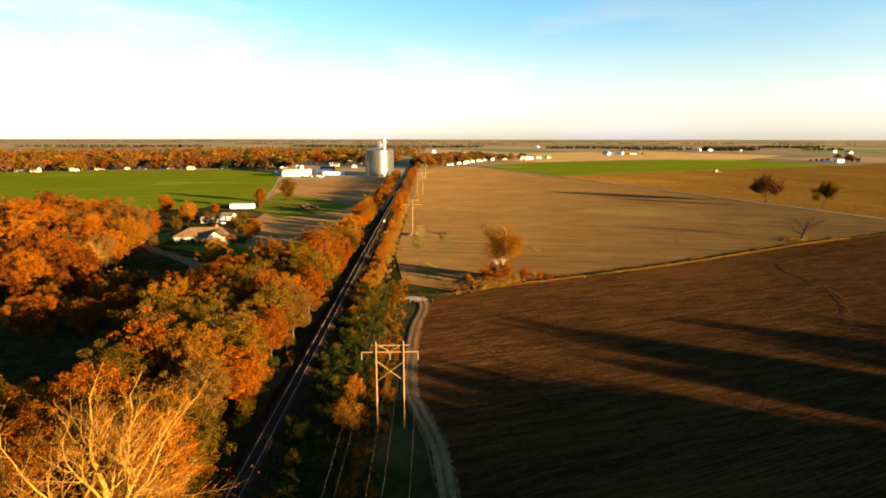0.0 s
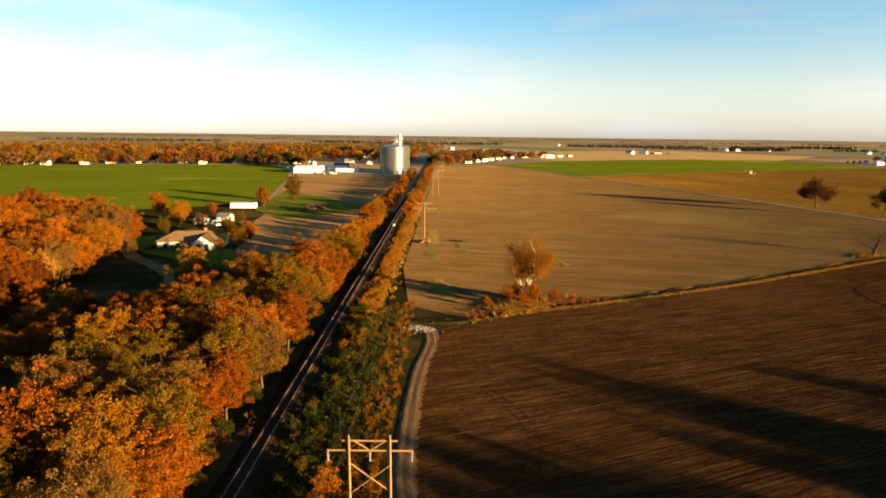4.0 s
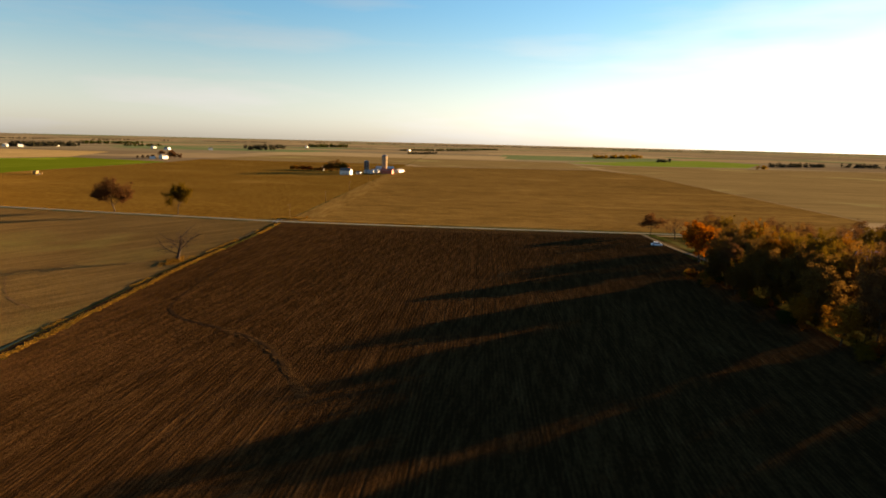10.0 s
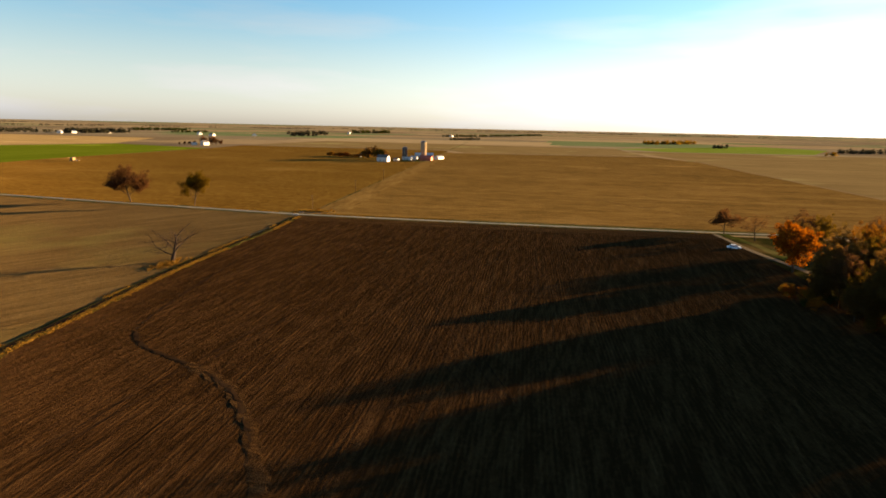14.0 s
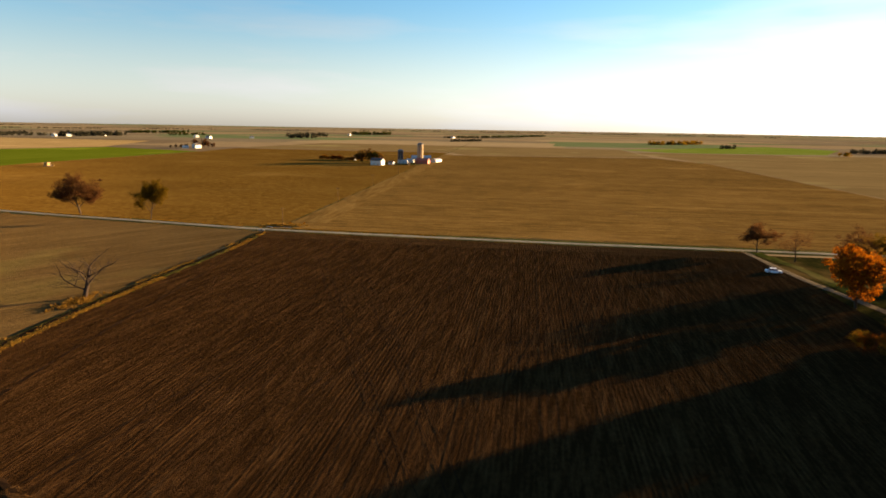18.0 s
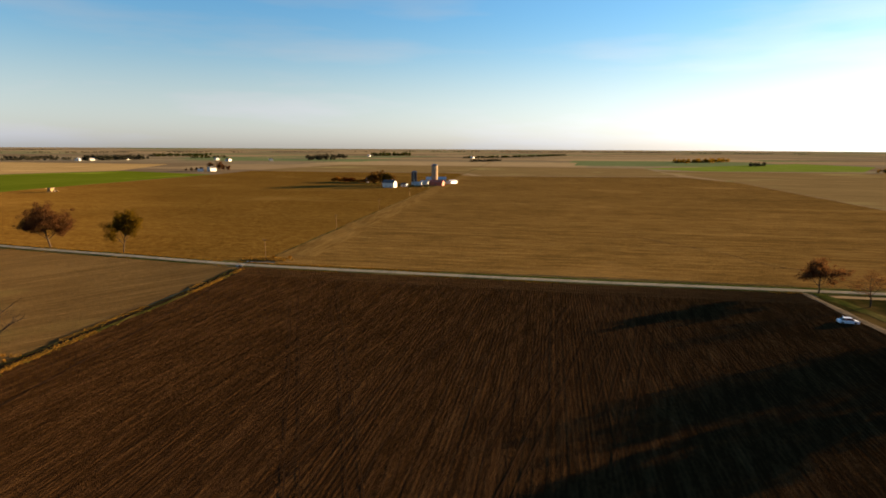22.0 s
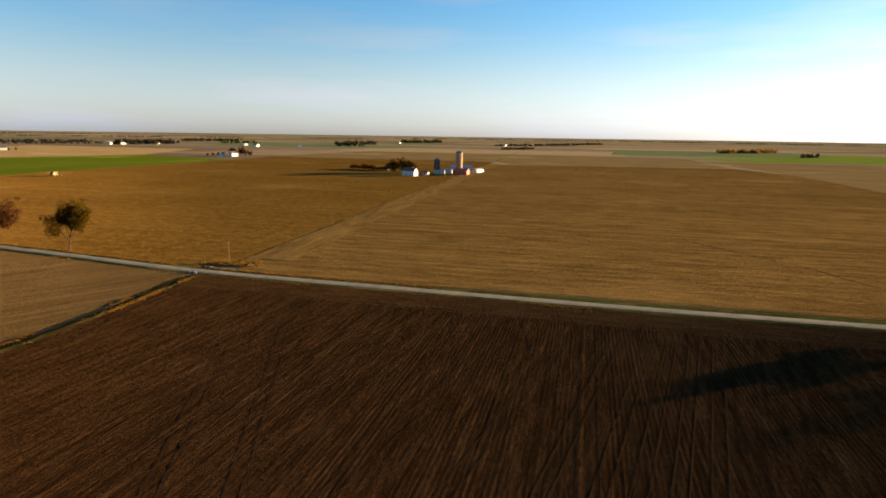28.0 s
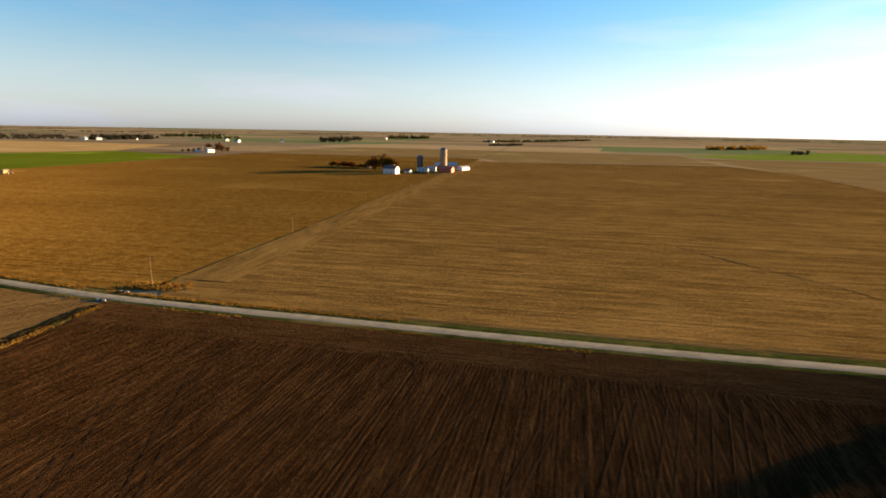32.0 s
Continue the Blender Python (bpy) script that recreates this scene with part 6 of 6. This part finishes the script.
def town_house(x, y):
    (wall, a), (roof, b) = rng.choice(WALLS), rng.choice(ROOFS)
    gable("town_house", f"small {a} town house with a {b}", x, y, rng.choice((0, 90, 60, -30)) + rng.uniform(-8, 8), rng.uniform(8, 12), rng.uniform(6, 8), rng.uniform(2.6, 3.6), rng.uniform(1.8, 2.8), wall, roof, "house", 1, True, 0.3, group="town houses")


for i in range(18):
    y = -420 + i * 28 + rng.uniform(-9, 9)
    town_house(-806 - rng.uniform(0, 26) + (40 if y > 20 else 0), y)
for i in range(16):
    town_house(rng.uniform(-980, -700), rng.uniform(110, 330))
for x, y in ((-682, 405), (-700, 425), (-720, 452), (-742, 480), (-750, 500), (-762, 540), (-748, 572), (-770, 600), (-776, 630), (-800, 520), (-640, 345), (-655, 372), (-668, 388), (-830, 590), (-820, 470), (-784, 660)):
    town_house(x * 1.09, y * 1.09)
gable("town_hall", "long white metal building at the edge of town", -815, 628, 60, 26, 12, 4.6, 2.0, M_WHITE, M_WHITE, "building", 0, False)
for i, (x, y) in enumerate(((-955, 1006), (-944, 1040), (-931, 1077), (-1085, 1634), (-1052, 1745), (-1100, 1600), (-600, 1748), (-772, 1755), (-691, 1654), (-1340, 730), (-1376, 690), (-1070, 657), (10, 2300), (-430, 2450), (-1776, 1500))):
    gable("far_farmhouse", "white farm building far across the fields", x, y, 20 * i, 18 if i < 3 else 14, 11, 5, 3, M_WHITE, M_TIN if i % 2 else M_ROOFD, "farm building", 0, False, group="far farm buildings")



def town_trees(poly, gap, kinds, heights, seed, group="trees among the town houses", most=400):
    rng = random.Random(seed)
    x0, x1 = min(p[0] for p in poly), max(p[0] for p in poly)
    y0, y1 = min(p[1] for p in poly), max(p[1] for p in poly)
    put = []
    for _ in range(3000):
        x, y = rng.uniform(x0, x1), rng.uniform(y0, y1)
        if len(put) >= most or not inside(x, y, poly) or any((x - a) ** 2 + (y - b) ** 2 < gap * gap for a, b in put):
            continue
        put.append((x, y))
        plant(("far_" + rng.choice(kinds), rng.randrange(2)), x, y, rng.uniform(*heights), rng.uniform(0, 360), 14.0, rng.uniform(1.05, 1.6), group=group)


MIX = ["olive", "tawny", "brown", "tawny", "olive", "brown", "green", "gold", "rust", "brown", "orange"]
town_trees([(-800, -430), (-800, -60), (-765, 60), (-700, 100), (-720, 150), (-860, 120), (-880, -430)], 10.5, MIX, (11, 18), 71, most=230)
town_trees([(-880, -480), (-860, 120), (-700, 260), (-760, 330), (-1150, 400), (-1250, -520)], 19, MIX, (13, 20), 72, most=330)
def far_wood(poly, gap, leaf, heights, seed):
    rng = random.Random(seed)
    spots = []
    for gx in range(int(min(p[0] for p in poly)), int(max(p[0] for p in poly)), gap):
        for gy in range(int(min(p[1] for p in poly)), int(max(p[1] for p in poly)), gap):
            x, y = gx + rng.uniform(0, gap), gy + rng.uniform(0, gap)
            if inside(x, y, poly):
                spots.append((x, y))
    thicket("far_wood", "far autumn trees beyond the town", spots, leaf, heights, seed, 75, 1.5, "trees")


for i, leaf in enumerate(("tawny", "olive", "brown", "olive")):
    far_wood([(-1250, -600), (-1150, 420), (-1000, 480), (-1500, 800), (-1700, 300), (-1700, -700)], 62, leaf, (9, 18), 90 + i)
town_trees([(-610, 292), (-650, 325), (-740, 430), (-830, 540), (-880, 600), (-900, 520), (-720, 320)], 11, ["tawny", "brown", "gold", "olive"], (10, 18), 74, most=95)
town_trees([(-790, 560), (-830, 660), (-900, 640), (-840, 540)], 16, ["brown", "gold", "tawny"], (8, 12), 75, most=26)


# ---------------------------------------------------------------- far tree lines
def tree_line(pts, height, depth, leaf, seed, density=0.06, gap=0.55):
    """A far belt of trees: lumpy clumps of leaves along a line, one object."""
    rng = random.Random(seed)
    cs = []
    line = curve_points(pts, 7.0)
    for q in line:
        if noise.noise(Vector((q.x, q.y, seed)) * 0.012) > gap:
            continue
        for _ in range(2):
            x, y = q.x + rng.uniform(-depth, depth), q.y + rng.uniform(-depth, depth)
            h = height * rng.uniform(0.5, 1.1)
            for k in (0.3, 0.55, 0.8):
                cs.append(Vector((x + rng.uniform(-2, 2), y + rng.uniform(-2, 2), gz(x, y) + h * k)))
    v, f = leaves(rng, cs, height * 0.36, 14, height * 0.17, 0.9)
    for_ground = np.array([gz(a, b) for a, b in v[:, :2]])
    v[:, 2] = np.maximum(v[:, 2], for_ground)
    ob = piece("tree_line", v, f, LEAF[leaf], None)
    return tagged(ob, "far belt of dark autumn trees between fields", "trees", "far tree lines", "stuff")


tree_line([(-1330, 1500), (-1180, 1683)], 9, 14, "dim", 1)
tree_line([(-1203, 1772), (-1112, 1900)], 13, 18, "dim", 2)
tree_line([(-1213, 2163), (-1085, 2346)], 12, 16, "green", 3)
tree_line([(-573, 2082), (-485, 2175)], 15, 22, "dim", 4)
tree_line([(-433, 2567), (-278, 2711)], 15, 20, "green", 5)
tree_line([(-517, 1856), (-457, 1906)], 13, 14, "dim", 6)
tree_line([(10, 1760), (95, 1893)], 8, 12, "dim", 7)
tree_line([(-14, 2304), (200, 2500), (447, 2829)], 9, 18, "green", 8)
tree_line([(618, 1789), (720, 1860), (846, 1978)], 12, 16, "olive", 9)
tree_line([(700, 1500), (740, 1530)], 9, 10, "dim", 10)
tree_line([(-1614, 1408), (-1450, 1620), (-1326, 1804)], 11, 16, "dim", 11)
tree_line([(-1096, 1620), (-1020, 1800)], 14, 20, "dim", 12)
tree_line([(-966, 1998), (-900, 2100)], 9, 12, "green", 13)
tree_line([(-2344, 656), (-2000, 1000), (-1900, 1300)], 11, 20, "dim", 14)
tree_line([(-2578, -300), (-2500, 0), (-2381, 301)], 11, 20, "dim", 15)
tree_line([(-3000, 400), (-2700, 1200), (-2400, 1900)], 6, 20, "dim", 16, gap=0.05)
tree_line([(-2200, 2300), (-1500, 2900), (-800, 3300)], 6, 20, "dim", 17, gap=0.05)
tree_line([(-700, 3500), (0, 3700), (900, 3600), (1800, 3200)], 6, 20, "dim", 18, gap=0.0)
tree_line([(-3600, -200), (-3500, 800), (-3100, 1900), (-2300, 3100)], 6, 25, "dim", 19, gap=0.1)
tree_line([(900, 1300), (1200, 1400), (1500, 1300)], 10, 16, "dim", 20, gap=0.2)
tree_line([(-950, 1050), (-925, 1100)], 5, 8, "dim", 21)
tree_line([(761, 1133), (775, 1140)], 9, 6, "olive", 22)
